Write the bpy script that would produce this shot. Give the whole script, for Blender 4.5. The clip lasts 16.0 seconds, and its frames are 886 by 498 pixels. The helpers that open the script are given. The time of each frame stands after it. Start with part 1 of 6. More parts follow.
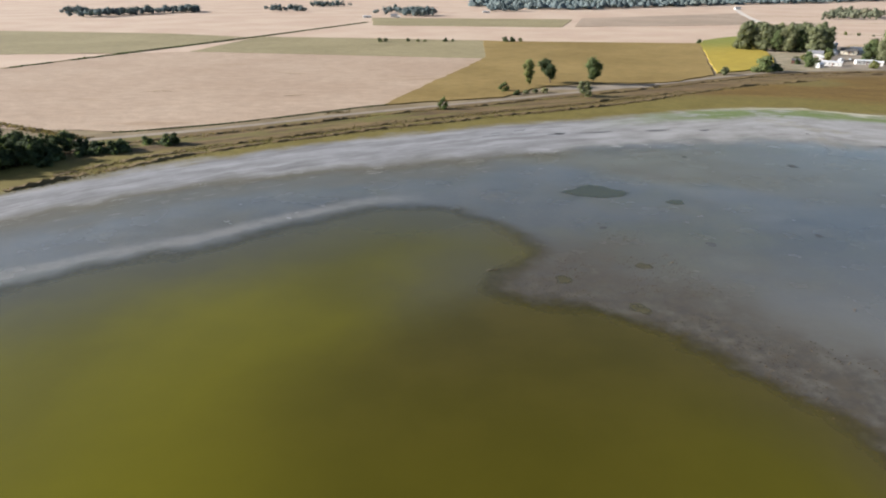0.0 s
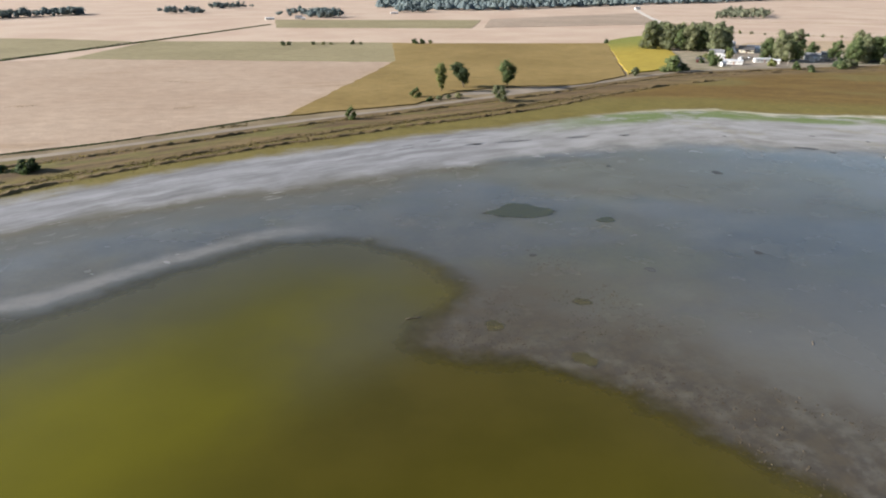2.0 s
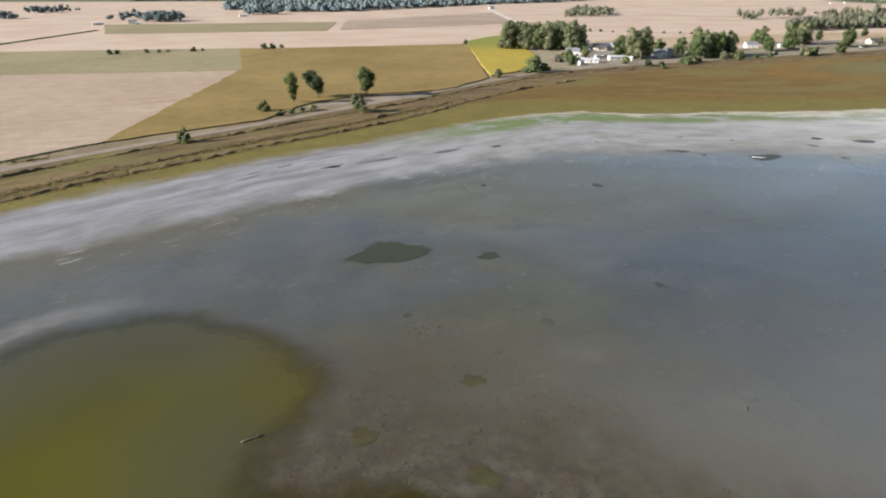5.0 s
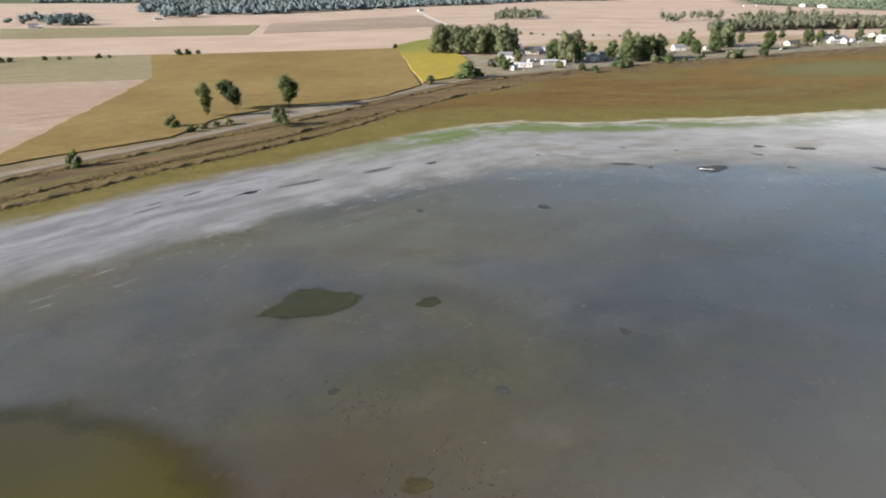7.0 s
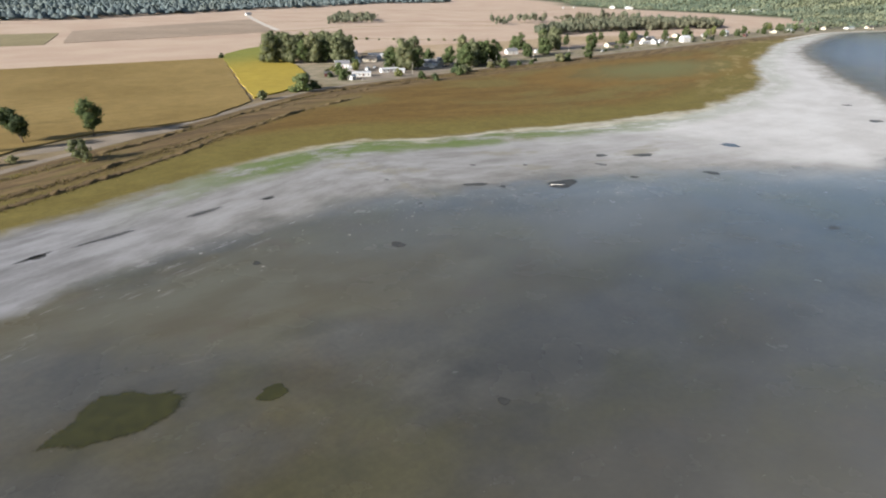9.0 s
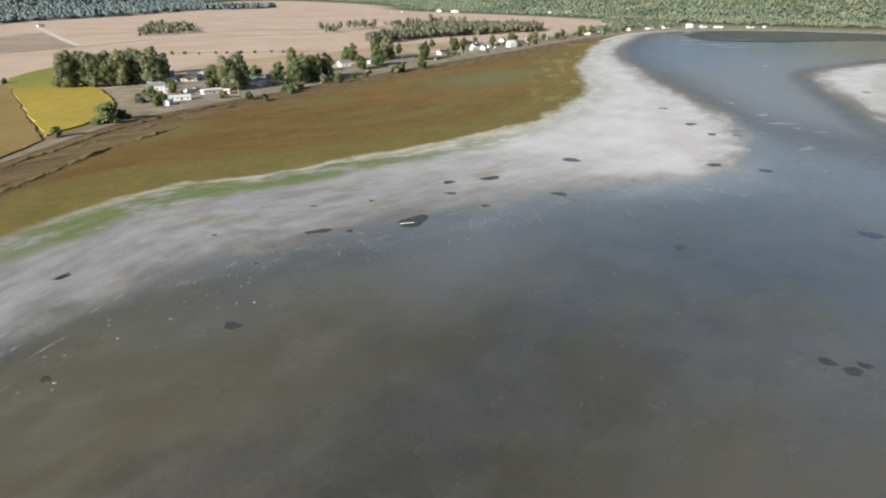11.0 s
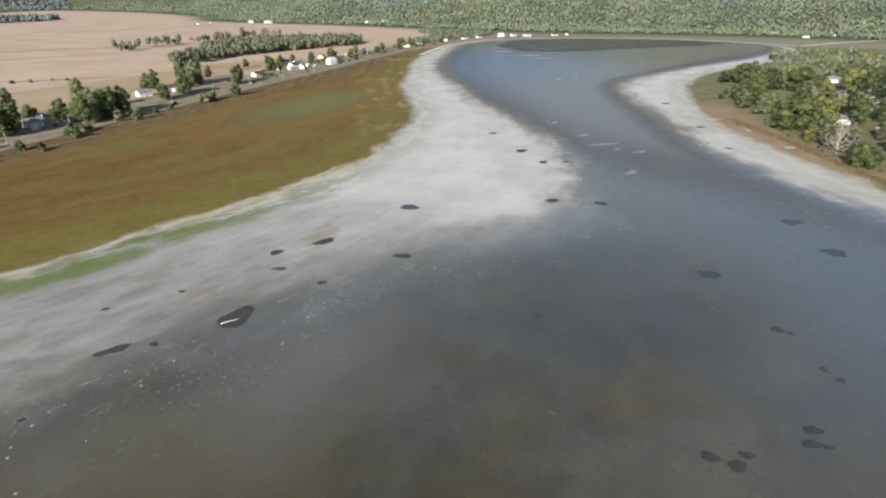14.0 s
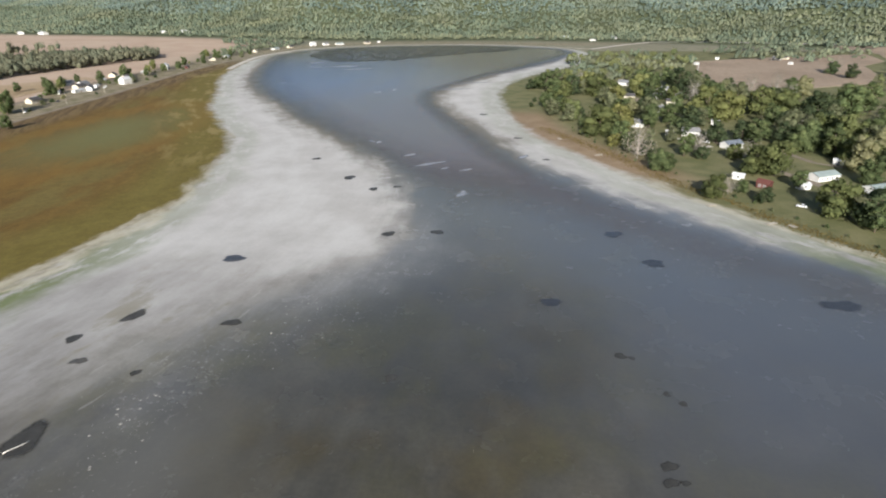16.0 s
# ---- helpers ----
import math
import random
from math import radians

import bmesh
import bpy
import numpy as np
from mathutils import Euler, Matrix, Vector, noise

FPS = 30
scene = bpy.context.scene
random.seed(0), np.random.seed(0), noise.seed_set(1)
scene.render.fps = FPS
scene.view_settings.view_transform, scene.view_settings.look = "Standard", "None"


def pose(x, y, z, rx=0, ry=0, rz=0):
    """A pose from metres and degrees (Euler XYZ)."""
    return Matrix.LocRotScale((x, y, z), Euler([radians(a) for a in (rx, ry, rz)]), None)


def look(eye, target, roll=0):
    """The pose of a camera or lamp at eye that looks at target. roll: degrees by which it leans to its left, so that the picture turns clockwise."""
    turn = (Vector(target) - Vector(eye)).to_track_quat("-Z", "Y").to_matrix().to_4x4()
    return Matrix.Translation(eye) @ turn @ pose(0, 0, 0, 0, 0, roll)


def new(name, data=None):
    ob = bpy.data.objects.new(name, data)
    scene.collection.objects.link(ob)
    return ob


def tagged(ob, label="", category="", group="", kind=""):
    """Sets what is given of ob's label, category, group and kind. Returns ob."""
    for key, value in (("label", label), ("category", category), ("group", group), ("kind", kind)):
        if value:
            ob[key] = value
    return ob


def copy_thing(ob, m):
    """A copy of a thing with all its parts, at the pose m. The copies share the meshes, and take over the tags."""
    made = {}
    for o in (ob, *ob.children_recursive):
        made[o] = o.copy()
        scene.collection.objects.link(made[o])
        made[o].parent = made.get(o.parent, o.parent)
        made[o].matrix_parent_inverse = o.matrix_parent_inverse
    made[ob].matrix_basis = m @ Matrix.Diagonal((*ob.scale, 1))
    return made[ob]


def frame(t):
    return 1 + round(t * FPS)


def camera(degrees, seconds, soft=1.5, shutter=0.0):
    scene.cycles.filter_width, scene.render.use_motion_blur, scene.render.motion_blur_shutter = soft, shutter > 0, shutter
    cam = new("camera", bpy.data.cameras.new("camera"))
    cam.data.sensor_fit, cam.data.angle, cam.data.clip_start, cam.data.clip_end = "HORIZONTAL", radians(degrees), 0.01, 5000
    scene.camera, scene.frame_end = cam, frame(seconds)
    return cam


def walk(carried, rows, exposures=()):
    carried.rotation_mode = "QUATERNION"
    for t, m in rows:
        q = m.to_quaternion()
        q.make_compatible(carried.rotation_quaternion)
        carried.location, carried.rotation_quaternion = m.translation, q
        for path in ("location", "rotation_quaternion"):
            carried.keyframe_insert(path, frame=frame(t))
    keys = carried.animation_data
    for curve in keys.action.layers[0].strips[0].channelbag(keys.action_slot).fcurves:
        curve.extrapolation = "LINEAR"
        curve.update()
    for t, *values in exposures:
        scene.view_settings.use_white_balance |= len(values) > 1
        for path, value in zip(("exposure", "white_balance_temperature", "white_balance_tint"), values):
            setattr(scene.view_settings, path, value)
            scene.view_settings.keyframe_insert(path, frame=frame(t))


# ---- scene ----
cam = camera(71.07, 16.0, soft=2.0)

# seconds, eye, a point 100 m ahead, lean
PATH = [
    (0, (0.00, 0.00, 65.00), (-0.26, 91.65, 25.00), -0.03),
    (0.5, (0.81, 6.82, 65.05), (4.10, 98.40, 25.01), -0.03),
    (1, (1.39, 12.34, 64.98), (7.74, 103.76, 24.96), 0.01),
    (1.5, (2.16, 18.39, 64.70), (11.60, 109.57, 24.73), 0.08),
    (2, (2.95, 24.24, 64.45), (15.29, 115.10, 24.55), 0.08),
    (2.5, (4.29, 30.09, 64.15), (19.65, 120.51, 24.31), 0.09),
    (3, (5.86, 35.63, 63.91), (24.55, 125.45, 24.13), 0.16),
    (3.5, (7.45, 41.11, 63.90), (29.84, 130.08, 24.11), 0.20),
    (4, (9.15, 46.50, 63.61), (34.98, 134.57, 23.90), 0.27),
    (4.2, (10.09, 48.34, 63.56), (37.07, 136.05, 23.82), 0.18),
    (6.3, (19.44, 70.31, 63.81), (55.64, 154.67, 24.13), 0.13),
    (6.5, (20.45, 72.50, 63.80), (57.06, 156.70, 24.16), 0.16),
    (7, (23.35, 78.09, 63.65), (63.83, 160.54, 24.11), 0.24),
    (7.5, (26.70, 83.27, 64.51), (78.43, 159.16, 24.93), 0.47),
    (8, (29.49, 87.94, 65.09), (85.88, 160.44, 25.54), 0.46),
    (8.2, (30.77, 90.03, 65.36), (87.88, 162.01, 25.90), 0.57),
    (10.3, (47.91, 107.01, 71.33), (117.76, 167.04, 32.39), 0.12),
    (10.5, (49.99, 108.87, 71.97), (122.23, 166.08, 33.14), 0.15),
    (11, (54.26, 112.66, 73.92), (129.84, 165.41, 35.13), 0.22),
    (11.5, (58.84, 115.99, 75.99), (137.53, 164.02, 37.25), 0.20),
    (12, (63.65, 119.14, 77.92), (144.94, 162.71, 39.27), 0.17),
    (12.5, (68.38, 121.88, 79.85), (151.37, 162.29, 41.37), 0.09),
    (13, (73.52, 124.33, 81.85), (157.89, 161.92, 43.52), 0.10),
    (13.5, (78.68, 126.04, 83.79), (164.53, 160.29, 45.61), 0.06),
    (14, (83.70, 127.87, 85.95), (171.01, 158.32, 47.87), 0.03),
    (14.5, (88.28, 129.82, 88.39), (177.05, 155.70, 50.31), 0.01),
    (15, (93.22, 131.16, 90.57), (183.56, 151.23, 52.67), -0.01),
    (15.5, (97.66, 132.01, 92.93), (189.47, 144.47, 55.31), -0.03),
    (16, (101.15, 132.84, 95.00), (193.68, 137.48, 57.37), -0.06),
]
EXPOSURES = [(0.0, 1.06, 6300, 11), (4.0, 1.05, 6300, 11), (8.0, 0.95, 6350, 11), (11.0, 0.82, 6400, 10), (14.0, 0.75, 6400, 10), (16.0, 0.66, 6400, 10)]
walk(cam, [(t, look(eye, target, roll)) for t, eye, target, roll in PATH], EXPOSURES)

# ---------------------------------------------------------------- daylight
SUN_ELEVATION = radians(21)
SUN_FROM = Vector((-math.cos(SUN_ELEVATION), 0.06, math.sin(SUN_ELEVATION)))
world = bpy.data.worlds.new("sky")
scene.world = world
world.use_nodes = True
sky = world.node_tree.nodes.new("ShaderNodeTexSky")
sky.sky_type = "NISHITA"
sky.sun_disc = False
sky.sun_elevation = SUN_ELEVATION
sky.sun_rotation = radians(-90)
sky.air_density, sky.dust_density, sky.ozone_density = 1.0, 2.0, 1.8
background = world.node_tree.nodes["Background"]
background.inputs["Strength"].default_value = 0.07
world.node_tree.links.new(sky.outputs["Color"], background.inputs["Color"])
sun = new("sun", bpy.data.lights.new("sun", "SUN"))
sun.data.energy = 5.0
sun.data.angle = radians(0.6)
sun.data.color = (1.0, 0.965, 0.91)
sun.matrix_world = look(tuple(SUN_FROM * 300), (0, 0, 0))


# ---------------------------------------------------------------- node helpers
class Graph:
    """A material's node tree, with one short method for each kind of node that is used."""

    def __init__(self, name):
        self.material = bpy.data.materials.new(name)
        self.material.use_nodes = True
        self.tree = self.material.node_tree
        self.shader = self.tree.nodes["Principled BSDF"]

    def put(self, socket, value):
        if isinstance(value, bpy.types.NodeSocket):
            self.tree.links.new(value, socket)
        elif isinstance(value, tuple) and len(value) == 3 and socket.type == "RGBA":
            socket.default_value = (*value, 1)
        else:
            socket.default_value = value

    def math(self, kind, a, b=0.0):
        node = self.tree.nodes.new("ShaderNodeMath")
        node.operation = kind
        self.put(node.inputs[0], a)
        self.put(node.inputs[1], b)
        return node.outputs[0]

    def attr(self, name):
        node = self.tree.nodes.new("ShaderNodeAttribute")
        node.attribute_name = name
        return node.outputs["Fac"]

    def place(self):
        return self.tree.nodes.new("ShaderNodeTexCoord").outputs["Object"]

    def stretch(self, vector, x=1.0, y=1.0, z=1.0, turn=0.0):
        node = self.tree.nodes.new("ShaderNodeMapping")
        node.inputs["Scale"].default_value = (x, y, z)
        node.inputs["Rotation"].default_value = (0, 0, radians(turn))
        self.put(node.inputs["Vector"], vector)
        return node.outputs[0]

    def join(self, x, y, z=0.0):
        node = self.tree.nodes.new("ShaderNodeCombineXYZ")
        for socket, value in zip(node.inputs, (x, y, z)):
            self.put(socket, value)
        return node.outputs[0]

    def noise(self, vector, scale, detail=4.0, rough=0.55):
        node = self.tree.nodes.new("ShaderNodeTexNoise")
        self.put(node.inputs["Vector"], vector)
        node.inputs["Scale"].default_value = scale
        node.inputs["Detail"].default_value = detail
        node.inputs["Roughness"].default_value = rough
        return node.outputs["Fac"]

    def cells(self, vector, scale):
        node = self.tree.nodes.new("ShaderNodeTexVoronoi")
        self.put(node.inputs["Vector"], vector)
        node.inputs["Scale"].default_value = scale
        return node.outputs["Distance"]

    def ease(self, value, low, high, to_low=0.0, to_high=1.0):
        node = self.tree.nodes.new("ShaderNodeMapRange")
        node.interpolation_type = "SMOOTHSTEP"
        for socket, v in zip(node.inputs, (value, low, high, to_low, to_high)):
            self.put(socket, v)
        return node.outputs[0]

    def mix(self, factor, a, b):
        node = self.tree.nodes.new("ShaderNodeMix")
        node.data_type = "RGBA"
        self.put(node.inputs["Factor"], factor)
        self.put(node.inputs["A"], a)
        self.put(node.inputs["B"], b)
        return node.outputs["Result"]

    def gain(self, colour, value):
        """The colour, made lighter or darker by value."""
        node = self.tree.nodes.new("ShaderNodeMix")
        node.data_type, node.blend_type = "RGBA", "MULTIPLY"
        node.inputs["Factor"].default_value = 1.0
        self.put(node.inputs["A"], colour)
        self.put(node.inputs["B"], self.join(value, value, value))
        return node.outputs["Result"]

    def tinted(self, colour, by):
        node = self.tree.nodes.new("ShaderNodeMix")
        node.data_type, node.blend_type = "RGBA", "MULTIPLY"
        node.inputs["Factor"].default_value = 1.0
        self.put(node.inputs["A"], colour)
        self.put(node.inputs["B"], by)
        return node.outputs["Result"]

    def wobble(self, value, noise_value, size):
        """value, moved up and down by a noise of that size."""
        return self.math("ADD", value, self.math("MULTIPLY", self.math("SUBTRACT", noise_value, 0.5), size))

    def zone(self, cx, cy, rx, ry, wander=0.5, inner=0.35, outer=1.15):
        """1 in the middle of an oval of the plan, 0 outside it, with a ragged rim."""
        p = self.place()
        length = self.tree.nodes.new("ShaderNodeVectorMath")
        length.operation = "LENGTH"
        split = self.tree.nodes.new("ShaderNodeSeparateXYZ")
        self.put(split.inputs[0], p)
        self.put(length.inputs[0], self.join(self.math("DIVIDE", self.math("SUBTRACT", split.outputs[0], cx), rx), self.math("DIVIDE", self.math("SUBTRACT", split.outputs[1], cy), ry)))
        return self.ease(self.wobble(length.outputs["Value"], self.noise(p, 1.1 / min(rx, ry), 6, 0.62), wander * 2), outer, inner)

    def bump(self, height, strength, distance):
        node = self.tree.nodes.new("ShaderNodeBump")
        node.inputs["Strength"].default_value = strength
        node.inputs["Distance"].default_value = distance
        self.put(node.inputs["Height"], height)
        return node.outputs[0]

    def random(self, islands=False):
        if islands:
            return self.tree.nodes.new("ShaderNodeNewGeometry").outputs["Random Per Island"]
        return self.tree.nodes.new("ShaderNodeObjectInfo").outputs["Random"]

    def done(self, colour, rough=0.8, specular=0.3, metal=0.0, normal=None, alpha=None):
        s = self.shader.inputs
        self.put(s["Base Color"], colour)
        self.put(s["Roughness"], rough)
        self.put(s["Specular IOR Level"], specular)
        self.put(s["Metallic"], metal)
        if normal is not None:
            self.put(s["Normal"], normal)
        if alpha is not None:
            self.put(s["Alpha"], alpha)
        return self.material


def painted(name, colour, rough=0.6, spread=0.16, scale=0.8, grain=9.0, metal=0.0, specular=0.3):
    """A plain surface with stains and grain at two scales."""
    g = Graph(name)
    p = g.place()
    stains = g.ease(g.noise(p, scale, 4), 0.3, 0.7, 1 - spread, 1 + spread * 0.6)
    fine = g.ease(g.noise(p, grain, 3), 0.25, 0.75, 1 - spread * 0.5, 1 + spread * 0.4)
    return g.done(g.gain(colour, g.math("MULTIPLY", stains, fine)), rough, specular, metal, g.bump(g.noise(p, grain, 3), 0.2, 0.02))


# ---------------------------------------------------------------- plan of the lake
# shore between grass and salt, from the west along the north bank, round the far end and back along the south bank
SHORE = [(-520, -160), (-330, 0), (-200, 130), (-146, 193), (-121, 219), (-68, 255), (-22, 277), (20, 296), (66, 309), (110, 326), (150, 339), (188, 338),
         (238, 316), (290, 299), (345, 285), (400, 279), (472, 292), (528, 303), (620, 351), (690, 386), (780, 412), (890, 456), (1000, 478),
         (1130, 497), (1240, 500), (1400, 445), (1480, 304), (1500, 160), (1490, 60), (1375, -90), (1100, -40), (930, 70), (802, 106), (705, 107), (582, 94),
         (516, 71), (468, 50), (415, 26), (389, 9), (352, -11), (330, -26), (250, -76), (100, -170), (-150, -260), (-420, -280)]
# inner edge of the salt
WET = [(-505, -160), (-315, -12), (-185, 112), (-129, 168), (-112, 180), (-88, 200), (-59, 214), (-27, 223), (14, 235), (49, 247), (102, 262), (145, 267),
       (190, 254), (225, 240), (261, 225), (302, 195), (325, 172), (362, 156), (404, 161), (457, 179), (548, 232), (609, 278), (702, 324), (768, 366),
       (911, 424), (1139, 473), (1240, 488), (1392, 435), (1470, 304), (1490, 160), (1478, 70), (1365, -75), (1100, 20), (966, 100), (870, 140), (776, 178),
       (685, 166), (581, 130), (477, 102), (429, 75), (391, 48), (356, 25), (329, 2), (314, -17), (240, -66), (95, -158), (-150, -246), (-410, -265)]
# the green pool at the near end, and the deeper water beyond
POND = [(-330, 10), (-220, 60), (-140, 108), (-104, 130), (-84, 145), (-66, 153), (-47, 169), (-32, 180), (-23, 185), (-5, 187), (11, 180), (22, 167), (32, 153), (29, 140),
        (20, 132), (15, 126), (27, 123), (39, 118), (50, 107), (60, 94), (69, 78), (76, 58), (66, 10), (20, -80), (-120, -180), (-300, -150)]
LAKE = [(420, 240), (600, 330), (760, 420), (1139, 540), (1300, 540), (1480, 450), (1560, 300), (1560, 60), (1400, -160), (1100, -40), (900, 40), (700, 80), (560, 40), (430, -10),
        (330, -80), (200, -150), (205, -60), (258, 6), (296, 50), (338, 92), (372, 130)]
# olive mud between the crust and the wet flat
OLIVE_MUD_AREA = [(-40, 226), (-8, 231), (20, 232), (44, 226), (58, 214), (72, 206), (88, 203), (104, 194), (122, 176), (150, 172), (172, 178), (200, 176), (226, 182), (236, 196), (220, 212), (196, 222), (168, 232),
                  (150, 250), (132, 264), (112, 262), (92, 254), (66, 250), (36, 246), (4, 242), (-30, 234)]
SHORE_ROAD = [(-420, 150), (-260, 222), (-147, 273), (-103, 292), (-39, 332), (34, 366), (82, 393), (128, 417), (198, 457), (245, 483), (300, 492),
              (387, 499), (466, 503), (592, 513), (771, 516), (944, 531), (1150, 528), (1300, 505), (1440, 455), (1530, 330), (1545, 120), (1480, -60), (1560, -300)]
FOOT = [(-5200, 3300), (-1000, 2700), (500, 2300), (1250, 2330), (1750, 2650), (2500, 3400), (2900, 3300), (2750, 2600), (2320, 1850), (1990, 1640), (1915, 1380), (1880, 1040), (1660, 480), (1720, 60), (1640, -300), (1440, -640), (1300, -1300), (1000, -2600), (900, -5200)]


def smooth_line(points, rounds=2, closed=True):
    """The line with its corners cut, so that it bends softly."""
    line = np.array(points, float)
    for _ in range(rounds):
        after = np.roll(line, -1, axis=0)
        cut = np.stack([0.75 * line + 0.25 * after, 0.25 * line + 0.75 * after], 1)
        line = cut.reshape(-1, 2) if closed else np.concatenate([line[:1], cut[:-1].reshape(-1, 2), line[-1:]])
    return line


def distance(places, line, closed=True):
    """Each place's distance from the line, and how far along the line it lies."""
    a = line if closed else line[:-1]
    b = np.roll(line, -1, axis=0) if closed else line[1:]
    best, along, run = np.full(len(places), 1e9), np.zeros(len(places)), 0.0
    for p, q in zip(a, b):
        d = q - p
        size = float(d @ d)
        if size < 1e-9:
            continue
        k = np.clip((places - p) @ d / size, 0, 1)
        far = np.hypot(*(places - p - k[:, None] * d).T)
        nearer = far < best
        best = np.where(nearer, far, best)
        along = np.where(nearer, run + k * math.sqrt(size), along)
        run += math.sqrt(size)
    return best, along


def inside(places, line):
    x, y = places.T
    odd = np.zeros(len(places), bool)
    for (ax, ay), (bx, by) in zip(line, np.roll(line, -1, axis=0)):
        if ay != by:
            odd ^= ((ay > y) != (by > y)) & (x < (bx - ax) * (y - ay) / (by - ay) + ax)
    return odd


def signed(places, line):
    """The distance from a closed line, positive inside it."""
    d, _ = distance(places, line)
    return np.where(inside(places, line), d, -d)


SHORE_LINE, WET_LINE = smooth_line(SHORE), smooth_line(WET)
POND_LINE, LAKE_LINE, OLIVE_LINE = smooth_line(POND), smooth_line(LAKE), smooth_line(OLIVE_MUD_AREA)
ROAD_LINE = smooth_line(SHORE_ROAD, 2, False)
FOOT_LINE = smooth_line(FOOT, 2, False)
FOOT_AREA = np.concatenate([FOOT_LINE, [(6000, -6000), (6000, 6000), (-6000, 6000)]])

LAND_AREA = np.concatenate([[(-6000, 150)], ROAD_LINE, [(6000, -300), (6000, 6000), (-6000, 6000)]])


def ground_height(places):
    """Flat land, with long wooded hills beyond the far shore."""
    places = np.asarray(places, float).reshape(-1, 2)
    d = signed(places, FOOT_AREA)
    k = np.clip(d / 1050, 0, 1)
    x, y = places.T
    folds = 1 + 0.16 * np.sin(x * 0.0052 + 1.3 * np.sin(y * 0.0031)) + 0.12 * np.sin(y * 0.0083 + 2 + 0.9 * np.sin(x * 0.004))
    return 185 * k * k * (3 - 2 * k) * folds


def scatter(area, count, seed, where=None):
    """Places inside an area, of which where() keeps some."""
    rng = np.random.default_rng(seed)
    area = np.array(area, float)
    low, high = area.min(0), area.max(0)
    places = rng.uniform(low, high, (count, 2))
    places = places[inside(places, area)]
    return places if where is None else places[where(places)]


def mesh_of(name, verts, faces, material=None, smooth=False):
    mesh = bpy.data.meshes.new(name)
    mesh.from_pydata([tuple(v) for v in verts], [], [tuple(f) for f in faces])
    mesh.update()
    if material:
        mesh.materials.append(material)
    if smooth:
        mesh.polygons.foreach_set("use_smooth", [True] * len(mesh.polygons))
    return mesh


def steps(*spans):
    """A row of numbers from spans (start, end, step)."""
    out = [np.arange(a, b, s) for a, b, s in spans]
    return np.concatenate(out + [[spans[-1][1]]])


def sheet(name, xs, ys, keep=None, lift=0.0):
    """A grid of quads over xs and ys, of which only those whose middle keep() takes are made; with the plan's distances on its points."""
    X, Y = np.meshgrid(xs, ys)
    places = np.stack([X.ravel(), Y.ravel()], 1)
    n, m = len(xs), len(ys)
    i = np.arange(n * m).reshape(m, n)
    quads = np.stack([i[:-1, :-1], i[:-1, 1:], i[1:, 1:], i[1:, :-1]], -1).reshape(-1, 4)
    if keep is not None:
        quads = quads[keep(places[quads].mean(1))]
        used, flat = np.unique(quads, return_inverse=True)
        places, quads = places[used], flat.reshape(-1, 4)
    verts = np.c_[places, ground_height(places) + lift]
    mesh = bpy.data.meshes.new(name)
    mesh.vertices.add(len(verts))
    mesh.vertices.foreach_set("co", verts.ravel())
    mesh.loops.add(quads.size)
    mesh.loops.foreach_set("vertex_index", quads.ravel())
    mesh.polygons.add(len(quads))
    mesh.polygons.foreach_set("loop_start", np.arange(0, quads.size, 4))
    mesh.polygons.foreach_set("use_smooth", np.ones(len(quads), bool))
    mesh.update(calc_edges=True)
    shore, along = distance(places, SHORE_LINE)
    shore = np.where(inside(places, SHORE_LINE), -shore, shore)
    south = np.clip((0.16 * (places[:, 0] - 500) + 132 - places[:, 1]) / 24, 0, 1) * (places[:, 0] > 100) * (places[:, 0] < 1340)
    values = {"shore": shore, "along": along, "wet": -signed(places, WET_LINE), "pond": signed(places, POND_LINE), "lake": signed(places, LAKE_LINE),
              "road": distance(places, ROAD_LINE, False)[0], "south": south.astype(float), "hill": signed(places, FOOT_AREA),
              "landward": signed(places, LAND_AREA), "olive": signed(places, OLIVE_LINE)}
    for key, value in values.items():
        mesh.attributes.new(key, "FLOAT", "POINT").data.foreach_set("value", value.astype(np.float32))
    return mesh


